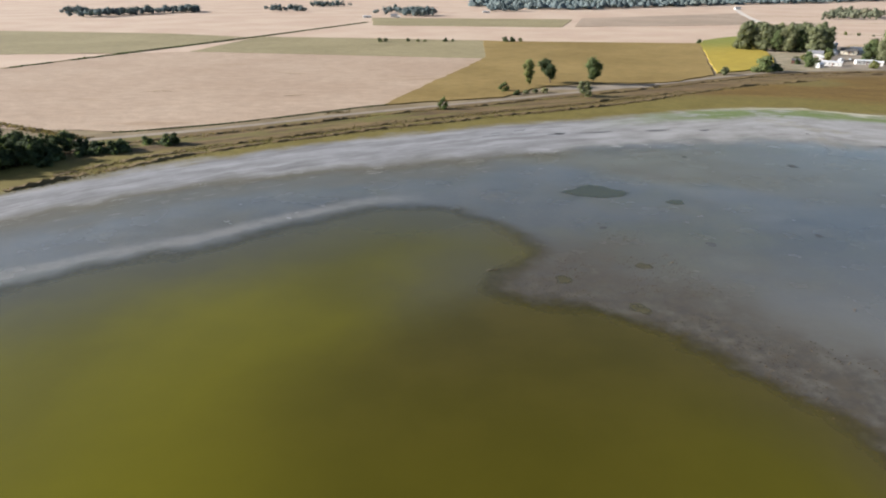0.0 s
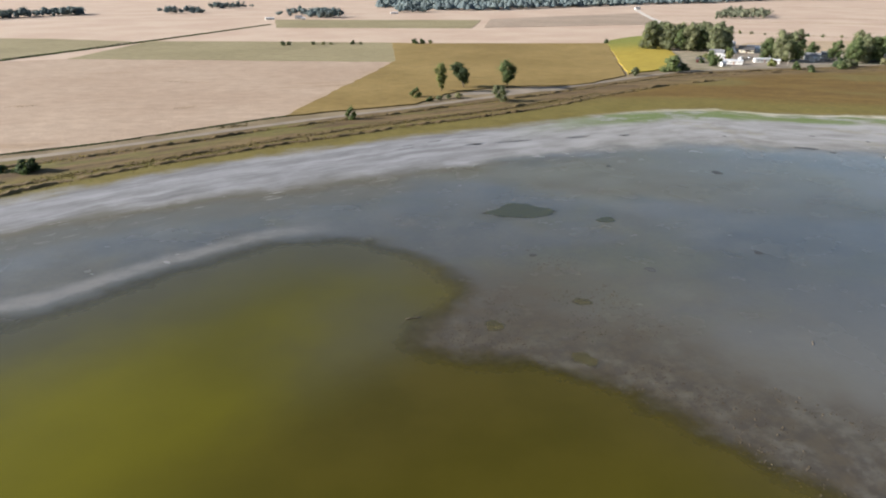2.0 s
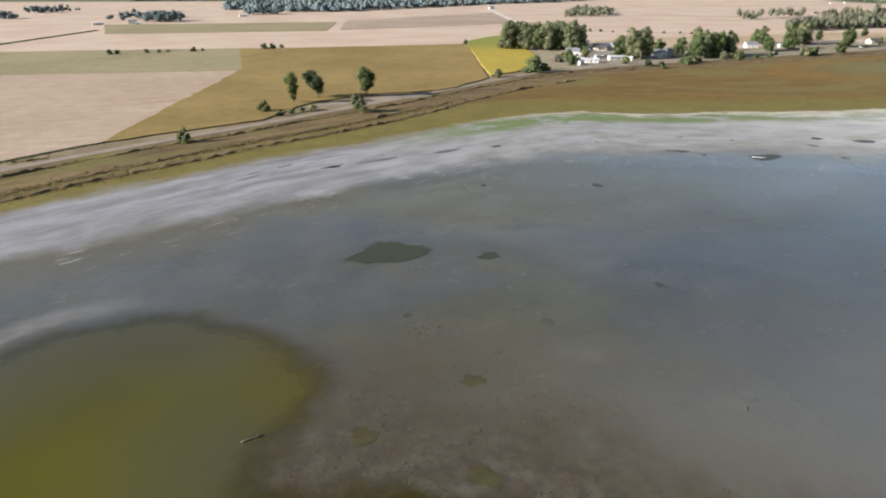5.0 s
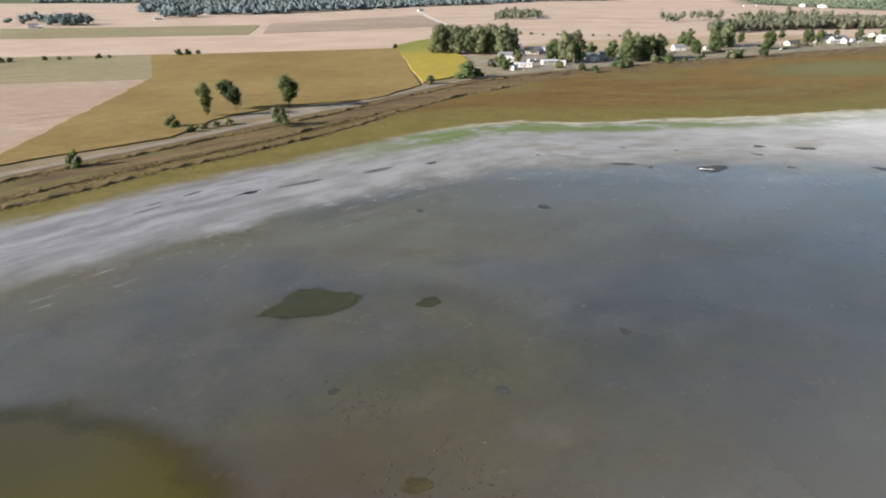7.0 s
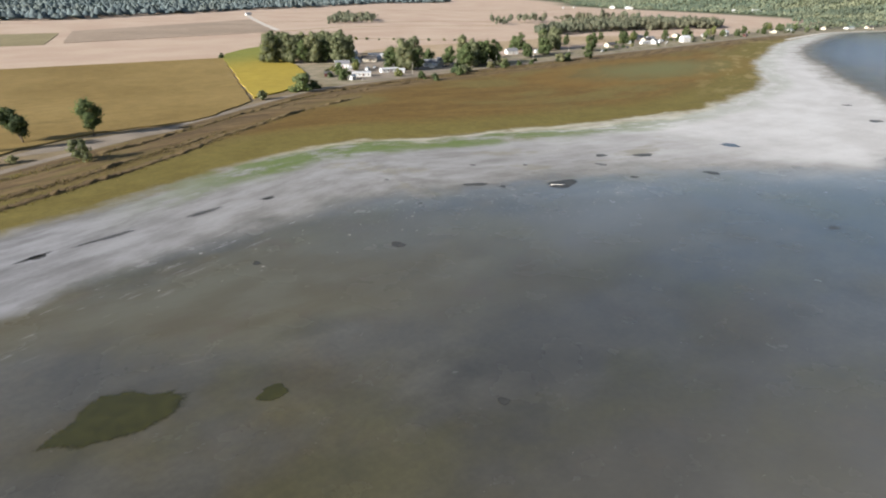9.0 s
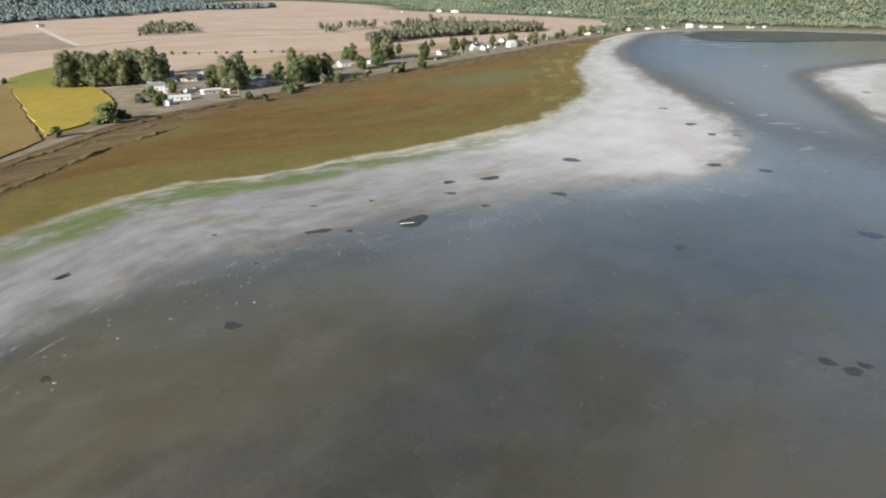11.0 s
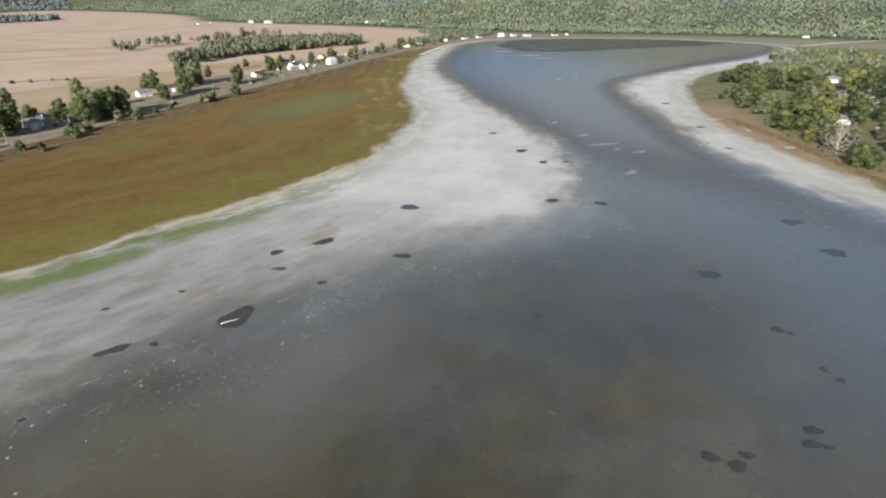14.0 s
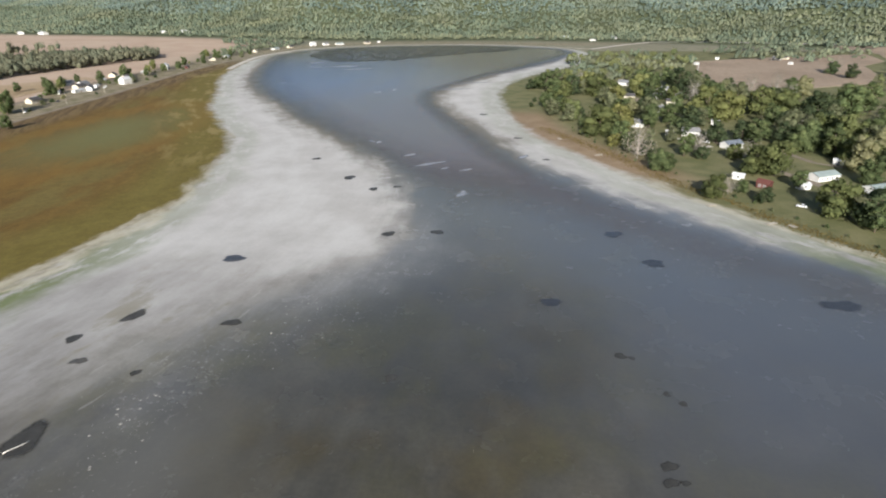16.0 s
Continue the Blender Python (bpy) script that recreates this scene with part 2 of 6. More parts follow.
# ---------------------------------------------------------------- ground material
def ground_material():
    g = Graph("ground")
    p = g.place()
    shore, along, wet = g.attr("shore"), g.attr("along"), g.attr("wet")
    pond, road, south, hill = g.attr("pond"), g.attr("road"), g.attr("south"), g.attr("hill")
    east = g.tree.nodes.new("ShaderNodeSeparateXYZ")
    g.put(east.inputs[0], p)
    x, y = east.outputs[0], east.outputs[1]
    banded = g.join(g.math("MULTIPLY", along, 0.16), shore)
    broad = g.noise(p, 0.012, 5)
    middle = g.noise(p, 0.06, 5)
    fine = g.noise(p, 0.7, 5, 0.65)
    streaks = g.noise(g.join(g.math("MULTIPLY", along, 0.30), shore), 0.075, 6, 0.62)
    long_streaks = g.noise(g.join(g.math("MULTIPLY", along, 0.33), g.wobble(shore, g.noise(p, 0.04, 5, 0.6), 12.0)), 0.13, 7, 0.7)

    # wet mud of the lake bed
    mud = g.mix(g.ease(broad, 0.35, 0.65), (0.072, 0.067, 0.058), (0.094, 0.087, 0.076))
    mud = g.mix(g.ease(g.noise(p, 0.022, 4), 0.47, 0.64, 0.0, 0.85), mud, (0.080, 0.064, 0.030))
    mud = g.mix(g.ease(g.noise(g.stretch(p, 1, 1.9, 1, 25), 0.03, 6, 0.6), 0.50, 0.72, 0.0, 0.6), mud, (0.120, 0.114, 0.104))
    mud = g.mix(g.ease(g.noise(g.stretch(p, 1, 1.5, 1, 40), 0.016, 5, 0.6), 0.46, 0.64, 0.0, 0.8), mud, (0.084, 0.076, 0.036))
    mud = g.mix(g.ease(g.noise(g.stretch(p, 1.3, 1, 1, 10), 0.035, 6, 0.68), 0.55, 0.72, 0.0, 0.45), mud, (0.105, 0.084, 0.058))
    mud = g.gain(mud, g.ease(g.noise(p, 0.07, 6, 0.7), 0.25, 0.75, 0.80, 1.2))
    mud = g.gain(mud, g.ease(fine, 0.25, 0.75, 0.86, 1.12))
    # paler towards the south
    mud = g.mix(g.math("MULTIPLY", g.ease(y, 165, 85), g.ease(x, 200, 110, 0.0, 0.8)), mud, (0.135, 0.128, 0.120))
    mud = g.mix(g.ease(x, 230, 380, 0.0, 0.7), mud, g.mix(g.noise(p, 0.03, 6, 0.65), (0.112, 0.096, 0.074), (0.142, 0.124, 0.100)))
    mud = g.tinted(mud, (0.93, 0.89, 0.73))
    mud = g.gain(mud, g.ease(x, 360, 540, 1.0, 1.10))
    # sky sheen on wet mud off the south bank, painted in blue-grey
    sky_sheen = g.math("MULTIPLY", g.ease(g.wobble(y, g.noise(p, 0.012, 5), 90.0), 120, 60), g.ease(x, 150, 240))
    mud = g.mix(g.math("MULTIPLY", sky_sheen, 0.7), mud, g.mix(middle, (0.078, 0.084, 0.098), (0.100, 0.106, 0.120)))
    # olive and rusty mud below the crust, ending in a scalloped line
    olive_at = g.wobble(g.wobble(g.attr("olive"), g.noise(g.stretch(p, 1, 1.6, 1, 20), 0.035, 6, 0.62), 34.0), g.noise(p, 0.16, 5, 0.65), 5.0)
    olive_mud = g.mix(g.ease(g.noise(g.stretch(p, 1, 2.2, 1, 15), 0.03, 6, 0.65), 0.36, 0.64), (0.094, 0.078, 0.040), (0.120, 0.110, 0.070))
    olive_mud = g.mix(g.ease(g.noise(p, 0.05, 6, 0.7), 0.52, 0.68, 0.0, 0.6), olive_mud, (0.096, 0.068, 0.042))
    brown = g.math("MULTIPLY", g.ease(olive_at, -7, 9), g.ease(x, 150, 80, 0.35, 0.85))
    mud = g.mix(brown, mud, olive_mud)
    # two darker ovals and a paler one on the flat
    mud = g.gain(mud, g.ease(g.zone(150, 158, 100, 58, 0.3, 0.0, 1.2), 0.0, 1.0, 1.0, 0.76))
    mud = g.gain(mud, g.ease(g.zone(270, 130, 60, 50), 0.0, 1.0, 1.0, 0.78))
    mud = g.mix(g.math("MULTIPLY", g.zone(200, 205, 52, 24, 0.4, 0.0, 1.3), 0.5), mud, (0.140, 0.136, 0.128))
    # a browner strip just inside the western crust
    strip_at = g.math("MULTIPLY", g.ease(g.wobble(g.wobble(wet, middle, 16.0), streaks, 12.0), -22, -10), g.ease(x, 60, 0))
    mud = g.mix(g.math("MULTIPLY", strip_at, 0.85), mud, g.mix(streaks, (0.078, 0.070, 0.046), (0.112, 0.096, 0.062)))
    brown = g.math("MAXIMUM", brown, strip_at)
    # mud lumps at the edge of the pool
    rim = g.math("MULTIPLY", g.ease(g.wobble(pond, middle, 16.0), -24, -4), g.math("MULTIPLY", g.ease(x, -8, 14), g.ease(y, 150, 130)))
    lumps = g.noise(p, 0.36, 6, 0.74)
    clods = g.math("MULTIPLY", g.ease(g.wobble(pond, middle, 26.0), -34, -8), g.math("MULTIPLY", g.ease(x, -8, 14), g.ease(y, 168, 140)))
    mud = g.mix(g.math("MULTIPLY", clods, g.ease(g.noise(p, 0.14, 6, 0.7), 0.36, 0.58, 0.35, 0.95)), mud, (0.070, 0.052, 0.027))
    mud = g.mix(g.math("MULTIPLY", rim, g.ease(lumps, 0.42, 0.60, 0.0, 0.9)), mud, (0.052, 0.040, 0.024))
    mud = g.mix(g.math("MULTIPLY", rim, g.ease(g.noise(p, 0.55, 5, 0.7), 0.58, 0.74, 0.0, 0.5)), mud, (0.17, 0.152, 0.13))
    # a pale scum line left along the far edge of the pool
    scum = g.wobble(g.wobble(pond, g.noise(p, 0.07, 6, 0.62), 7.0), g.noise(p, 0.24, 5, 0.7), 5.0)
    scum = g.math("MULTIPLY", g.math("MULTIPLY", g.ease(scum, -8.5, -3.5), g.ease(scum, 1.5, -1.5)), g.ease(g.wobble(x, middle, 30.0), 2, -30))
    mud = g.mix(g.math("MULTIPLY", scum, g.ease(g.noise(g.stretch(p, 1, 1.6, 1, 30), 0.09, 6, 0.7), 0.30, 0.62, 0.15, 0.62)), mud, (0.235, 0.205, 0.165))
    # pale flecks where the salt begins
    fleck = g.math("MULTIPLY", g.ease(wet, -26, 0), g.ease(g.noise(banded, 0.42, 4, 0.7), 0.60, 0.68, 0.0, 0.75))
    mud = g.mix(fleck, mud, (0.36, 0.34, 0.31))
    dabs = g.math("MULTIPLY", g.ease(g.noise(p, 0.62, 4, 0.65), 0.58, 0.66), g.ease(g.noise(p, 0.03, 3), 0.42, 0.58))
    dabs = g.math("MULTIPLY", dabs, g.math("MULTIPLY", g.ease(wet, -62, -30), g.ease(wet, 4, -10)))
    mud = g.mix(g.math("MULTIPLY", dabs, g.ease(x, 110, 170, 0.0, 0.7)), mud, (0.30, 0.28, 0.25))

    # salt crust: thin and grey to the west, thick and white to the east
    thick = g.ease(g.wobble(x, g.noise(p, 0.014, 5, 0.6), 110.0), 215, 375)
    blotch = g.math("ADD", g.math("MULTIPLY", long_streaks, 0.45), g.math("MULTIPLY", g.noise(g.join(g.math("MULTIPLY", along, 0.5), shore), 0.11, 4, 0.55), 0.55))
    lines = g.noise(g.join(g.math("MULTIPLY", along, 0.07), g.wobble(shore, middle, 9.0)), 0.21, 6, 0.66)
    blotch = g.math("ADD", blotch, g.math("MULTIPLY", g.math("SUBTRACT", lines, blotch), g.ease(x, 0, 100, 0.45, 0.25)))
    salt_grey = g.mix(g.ease(blotch, 0.36, 0.62), g.mix(g.ease(x, 20, 130), (0.140, 0.136, 0.134), (0.195, 0.184, 0.172)), g.mix(g.ease(x, 20, 130), (0.275, 0.270, 0.272), (0.305, 0.296, 0.284)))
    smear = g.math("ADD", g.math("MULTIPLY", streaks, 0.35), g.math("MULTIPLY", g.noise(p, 0.028, 6, 0.62), 0.65))
    salt_white = g.mix(g.ease(smear, 0.34, 0.66), (0.43, 0.41, 0.385), (0.54, 0.525, 0.50))
    salt = g.mix(thick, salt_grey, salt_white)
    salt = g.gain(salt, g.ease(fine, 0.2, 0.8, 0.95, 1.03))
    stain = g.math("MULTIPLY", g.ease(g.noise(g.join(g.math("MULTIPLY", along, 0.5), shore), 0.05, 6, 0.7), 0.52, 0.64), g.math("MULTIPLY", g.ease(x, 120, 170), g.ease(x, 340, 270)))
    salt = g.mix(g.math("MULTIPLY", stain, 0.65), salt, (0.225, 0.205, 0.150))
    loose = g.ease(x, 40, 200, 0.62, 1.0)
    edge = g.math("ADD", wet, g.math("MULTIPLY", loose, g.wobble(g.wobble(0.0, middle, 26.0), streaks, 22.0)))
    # the crust thins out over a long way in the east and breaks off sooner in the west
    thin = g.wobble(g.ease(x, 40, 280, 1.0, -42.0), g.math("ADD", g.math("MULTIPLY", g.ease(x, 300, 400), 0.5), 0.5), 64.0)
    thin = g.math("MAXIMUM", thin, g.math("SUBTRACT", g.math("MULTIPLY", south, 90.0), 100.0))
    cover = g.math("MULTIPLY", g.ease(edge, thin, g.ease(x, 40, 280, 12.0, 24.0)), g.ease(g.noise(p, 0.035, 6, 0.65), 0.25, 0.62, 0.55, 1.0))
    cover_at = cover
    cover = g.mix(g.ease(edge, 0, 26), g.join(cover, cover, cover), g.join(1.0, 1.0, 1.0))
    bed = g.mix(cover, mud, salt)

    # grass and reeds of the north bank, in bands along the shore
    d = g.wobble(g.wobble(shore, streaks, 22.0), middle, 16.0)
    olive = g.mix(g.ease(middle, 0.25, 0.75), (0.128, 0.099, 0.022), (0.160, 0.128, 0.033))
    rust = g.mix(g.ease(streaks, 0.3, 0.7), (0.114, 0.066, 0.015), (0.160, 0.102, 0.026))
    rust = g.mix(g.ease(g.noise(g.join(g.math("MULTIPLY", along, 0.4), shore), 0.022, 5, 0.6), 0.48, 0.64, 0.0, 0.75), rust, (0.148, 0.118, 0.036))
    weeds = g.mix(g.ease(g.noise(banded, 0.16, 6, 0.7), 0.36, 0.64), (0.088, 0.056, 0.026), (0.180, 0.122, 0.056))
    north = g.mix(g.ease(d, 24, 52), olive, rust)
    weeds = g.mix(g.math("MULTIPLY", g.ease(g.noise(g.join(g.math("MULTIPLY", along, 0.2), shore), 0.10, 5, 0.65), 0.46, 0.60), g.ease(x, 140, 20, 0.1, 0.85)), weeds, (0.140, 0.122, 0.034))
    north = g.mix(g.ease(g.wobble(road, streaks, 20.0), 46, 22), north, weeds)
    north = g.gain(north, g.ease(g.noise(p, 0.22, 7, 0.72), 0.3, 0.7, 0.86, 1.10))
    # green tongues of young grass on the salt, and a pale line of crust behind them
    off = g.wobble(g.wobble(shore, g.noise(p, 0.03, 4), 26.0), streaks, 20.0)
    lush = g.math("MULTIPLY", g.ease(off, -27, -13), g.ease(off, 2, -5))
    lush = g.math("MULTIPLY", lush, g.math("MULTIPLY", g.ease(x, 60, 150), g.ease(x, 420, 230, 0.25, 1.0)))
    lush = g.math("MULTIPLY", lush, g.ease(g.noise(g.join(g.math("MULTIPLY", along, 0.4), shore), 0.08, 7, 0.72), 0.37, 0.52))
    crust = g.math("MULTIPLY", g.math("MULTIPLY", g.ease(off, -5, -1), g.ease(off, 7, 2)), g.math("MULTIPLY", g.math("MULTIPLY", g.ease(x, 110, 190), g.ease(x, 520, 380)), g.ease(g.noise(g.join(g.math("MULTIPLY", along, 0.35), shore), 0.12, 6, 0.7), 0.36, 0.58, 0.15, 1.0)))
    # a pale green hollow in the reed bed
    hollow_at = g.tree.nodes.new("ShaderNodeVectorMath")
    hollow_at.operation = "LENGTH"
    g.put(hollow_at.inputs[0], g.join(g.math("DIVIDE", g.math("SUBTRACT", x, 552), 105.0), g.math("DIVIDE", g.math("SUBTRACT", y, 408), 40.0)))
    hollow = g.ease(g.wobble(hollow_at.outputs["Value"], streaks, 0.9), 1.45, 0.15, 0.0, 0.9)
    halo = g.math("MULTIPLY", g.ease(g.wobble(hollow_at.outputs["Value"], streaks, 0.9), 0.9, 1.15), g.ease(g.wobble(hollow_at.outputs["Value"], middle, 0.7), 1.75, 1.3))
    north = g.mix(g.math("MULTIPLY", halo, 0.4), north, (0.200, 0.112, 0.024))
    north = g.mix(hollow, north, (0.140, 0.134, 0.052))
    ring = g.math("MULTIPLY", g.ease(x, 420, 520), g.ease(shore, 60, 20))
    north = g.mix(g.math("MULTIPLY", ring, g.ease(streaks, 0.5, 0.62, 0.0, 0.7)), north, (0.27, 0.21, 0.085))

    # stubble and dry grass inland
    rows_ = g.noise(g.stretch(p, 0.5, 9.0, 1, -12), 0.05, 4, 0.6)
    stubble = g.mix(g.ease(broad, 0.34, 0.66), (0.435, 0.315, 0.230), (0.49, 0.375, 0.28))
    stubble = g.mix(g.ease(rows_, 0.55, 0.75, 0.0, 0.45), stubble, (0.40, 0.29, 0.18))
    verge = g.mix(g.ease(middle, 0.35, 0.65), (0.165, 0.122, 0.066), (0.235, 0.180, 0.105))
    inland = g.mix(g.ease(g.wobble(road, middle, 30.0), 70, 40), stubble, verge)
    # past the road the fields begin
    beyond = g.ease(g.attr("landward"), -6, 3)
    north = g.mix(beyond, north, inland)

    khaki = g.mix(g.ease(streaks, 0.35, 0.65), (0.180, 0.172, 0.110), (0.262, 0.240, 0.170))
    north = g.mix(g.math("MULTIPLY", g.ease(g.wobble(x, middle, 160.0), 1020, 1240), g.ease(y, 660, 560)), north, khaki)
    # trodden grey ground round the houses
    yards = g.math("MULTIPLY", g.math("MULTIPLY", g.ease(x, 250, 285), beyond), g.ease(g.wobble(road, middle, 40.0), g.ease(x, 380, 520, 150.0, 75.0), g.ease(x, 380, 520, 110.0, 45.0)))
    north = g.mix(g.math("MULTIPLY", yards, 0.9), north, g.mix(g.ease(g.noise(p, 0.08, 6, 0.68), 0.36, 0.64), (0.160, 0.145, 0.078), (0.300, 0.250, 0.175)))

    # south bank: bare brown slope, then lawns
    bare = g.mix(g.ease(middle, 0.3, 0.7), (0.235, 0.165, 0.100), (0.30, 0.220, 0.140))
    lawn = g.mix(g.ease(middle, 0.35, 0.65), (0.124, 0.128, 0.056), (0.186, 0.174, 0.086))
    slope = g.math("MULTIPLY", g.ease(x, 405, 470), g.ease(shore, 42, 18))
    slope = g.math("MULTIPLY", slope, g.ease(g.wobble(x, middle, 60.0), 690, 630))
    bank = g.mix(slope, lawn, bare)
    land = g.mix(south, north, bank)
    land = g.mix(g.ease(hill, -140, -20), land, g.mix(middle, (0.080, 0.098, 0.050), (0.115, 0.125, 0.062)))
    land = g.gain(land, g.ease(fine, 0.25, 0.75, 0.90, 1.08))

    rim_shore = g.wobble(g.wobble(shore, streaks, 18.0), g.noise(p, 0.10, 6, 0.65), 14.0)
    colour = g.mix(g.ease(rim_shore, -7, 6), bed, land)
    colour = g.mix(g.math("MULTIPLY", crust, 0.7), colour, (0.50, 0.46, 0.36))
    colour = g.mix(g.math("MULTIPLY", lush, 0.9), colour, g.mix(g.noise(p, 0.2, 4), (0.068, 0.118, 0.016), (0.150, 0.175, 0.050)))
    gloss = g.ease(edge, -10, 12, 0.34, 0.85)
    gloss = g.wobble(gloss, middle, 0.12)
    relief = g.math("ADD", g.math("MULTIPLY", fine, 0.5), g.math("MULTIPLY", lumps, rim))
    # a thin film of water on the bare mud
    bare_mud = g.math("SUBTRACT", 1.0, g.math("MAXIMUM", g.math("MULTIPLY", clods, 0.75), g.math("MULTIPLY", brown, 0.8)))
    film = g.math("MULTIPLY", g.math("MULTIPLY", bare_mud, g.ease(rim_shore, 2, -4)), g.math("MULTIPLY", g.ease(cover_at, 0.75, 0.1), g.ease(x, 560, 360)))
    g.put(g.shader.inputs["Coat Weight"], film)
    g.put(g.shader.inputs["Coat Roughness"], g.wobble(0.26, middle, 0.16))
    g.shader.inputs["Coat IOR"].default_value = 1.38
    return g.done(colour, gloss, g.ease(edge, -10, 10, 0.5, 0.2), 0.0, g.bump(relief, 0.35, 0.12))


def water_material(name, key, shallow, deep, fade, wobble_size, green, gloss=0.25, shine=0.4, tint=(1.0, 1.0, 1.0), deep_or_sky_at=None, chop=0.12):
    """Still water over mud. Its edge thins out over the shallows."""
    g = Graph(name)
    p = g.place()
    d = g.attr(key)
    edge = g.wobble(g.wobble(d, g.noise(p, 0.07, 6, 0.62), wobble_size), g.noise(p, 0.35, 5, 0.7), wobble_size * 0.15)
    # it ends at the salt as well
    bank = g.wobble(g.math("MULTIPLY", g.attr("wet"), -1.0), g.noise(p, 0.05, 6, 0.65), 14.0)
    broad = g.noise(g.stretch(p, 1, 1, 1, 30), 0.011, 3)
    split = g.tree.nodes.new("ShaderNodeSeparateXYZ")
    g.put(split.inputs[0], p)
    if key == "pond":
        # the bed falls away slowly from the far bank and fast off the mud point; beyond the point it stays a shoal
        slow = g.ease(g.wobble(split.outputs[0], g.noise(p, 0.02, 4), 24.0), 2, 26, 46.0, 22.0)
        body = g.mix(g.ease(broad, 0.32, 0.70), deep, green)
        colour = g.mix(g.ease(g.wobble(edge, g.noise(p, 0.05, 5, 0.6), 9.0), g.math("MULTIPLY", slow, 0.05), slow), g.mix(g.ease(split.outputs[0], 6, 22), shallow, (0.070, 0.056, 0.016)), body)
        fade = g.ease(split.outputs[0], 0, 30, 10.0, g.ease(split.outputs[1], 134, 116, 12.0, 8.0))
    else:
        colour = g.mix(g.ease(edge, 0, fade * 3.5), shallow, deep)
        colour = g.mix(g.ease(broad, 0.32, 0.70), colour, green)
    colour = g.gain(colour, g.ease(g.noise(p, 0.05, 4), 0.3, 0.7, 0.95, 1.05))
    if deep_or_sky_at and key == "lake":
        # blue sky reflection off the far bank, painted into the water colour
        cx, cy, rx, ry = deep_or_sky_at
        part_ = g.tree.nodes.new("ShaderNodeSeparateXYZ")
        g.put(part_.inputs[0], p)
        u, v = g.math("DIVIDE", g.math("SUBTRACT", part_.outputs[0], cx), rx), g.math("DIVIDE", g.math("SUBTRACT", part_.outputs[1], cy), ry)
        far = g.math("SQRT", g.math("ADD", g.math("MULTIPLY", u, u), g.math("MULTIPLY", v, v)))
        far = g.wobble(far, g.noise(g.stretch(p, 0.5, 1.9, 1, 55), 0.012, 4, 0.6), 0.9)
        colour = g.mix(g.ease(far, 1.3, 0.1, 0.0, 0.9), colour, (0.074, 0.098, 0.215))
    elif deep_or_sky_at:
        # a deeper, darker middle and a brown shoal on its eastern side
        cx, cy, rx, ry = deep_or_sky_at
        part_ = g.tree.nodes.new("ShaderNodeSeparateXYZ")
        g.put(part_.inputs[0], p)
        u, v = g.math("DIVIDE", g.math("SUBTRACT", part_.outputs[0], cx), rx), g.math("DIVIDE", g.math("SUBTRACT", part_.outputs[1], cy), ry)
        far = g.math("SQRT", g.math("ADD", g.math("MULTIPLY", u, u), g.math("MULTIPLY", v, v)))
        colour = g.mix(g.ease(g.wobble(far, broad, 0.9), 1.35, 0.35, 0.0, 0.6), colour, (0.056, 0.047, 0.001))
        across = g.math("SUBTRACT", g.math("MULTIPLY", g.math("SUBTRACT", part_.outputs[0], 14.0), 0.62), g.math("MULTIPLY", g.math("SUBTRACT", part_.outputs[1], 127.0), 0.78))
        off_point = g.ease(part_.outputs[1], 140, 126)
        shoal = g.math("MULTIPLY", g.ease(g.wobble(g.wobble(across, broad, 22.0), g.noise(p, 0.09, 6, 0.65), 12.0), -10, 10), off_point)
        shoal = g.math("MULTIPLY", shoal, g.math("MULTIPLY", g.ease(part_.outputs[0], -60, 10), g.ease(part_.outputs[1], 60, 108, 0.35, 1.0)))
        colour = g.mix(g.math("MULTIPLY", shoal, 0.9), colour, g.mix(g.ease(g.noise(p, 0.05, 5), 0.35, 0.65), (0.044, 0.035, 0.001), (0.056, 0.043, 0.003)))
    ripples = g.math("ADD", g.noise(g.stretch(p, 1.0, 0.5, 1, 20), 1.3, 3), g.noise(p, 0.25, 3))
    # sheltered, smoother water towards the far end
    calm = g.ease(g.wobble(split.outputs[0], g.noise(g.stretch(p, 0.5, 1, 1, 20), 0.01, 4), 500.0), 620, 1150, gloss, gloss * 0.8)
    g.shader.inputs["Specular Tint"].default_value = (*tint, 1)
    return g.done(colour, calm, shine, 0.0, g.bump(ripples, chop, 0.05 if chop < 0.2 else 0.35), g.math("MULTIPLY", g.ease(edge, 0, fade), g.ease(bank, -3, 9 if key == "pond" else 26)))


def field_material(name, low, high, dark, turn, scale=0.05, far=None):
    """A crop: drifts of colour, drill rows, and thin or lodged patches."""
    g = Graph(name)
    p = g.place()
    drift = g.noise(p, 0.011, 5)
    rows_ = g.noise(g.stretch(p, 0.4, 8.0, 1, turn), scale, 4, 0.6)
    fine = g.noise(p, 0.9, 4, 0.7)
    colour = g.mix(g.ease(drift, 0.32, 0.68), low, high)
    colour = g.mix(g.ease(rows_, 0.52, 0.72, 0.0, 0.3), colour, dark)
    if far:
        # greener towards its far end
        split = g.tree.nodes.new("ShaderNodeSeparateXYZ")
        g.put(split.inputs[0], p)
        colour = g.mix(g.ease(g.wobble(split.outputs[1], drift, 120.0), 600, 730), colour, far)
    patch = g.noise(g.stretch(p, 0.5, 2.2, 1, turn), 0.028, 3)
    colour = g.mix(g.ease(patch, 0.62, 0.69, 0.0, 0.7), colour, dark)
    colour = g.gain(colour, g.ease(g.noise(g.stretch(p, 1, 1.8, 1, turn), 0.09, 6, 0.7), 0.3, 0.7, 0.86, 1.1))
    return g.done(g.gain(colour, g.ease(fine, 0.2, 0.8, 0.84, 1.12)), 0.9, 0.15, 0.0, g.bump(fine, 0.6, 0.3))


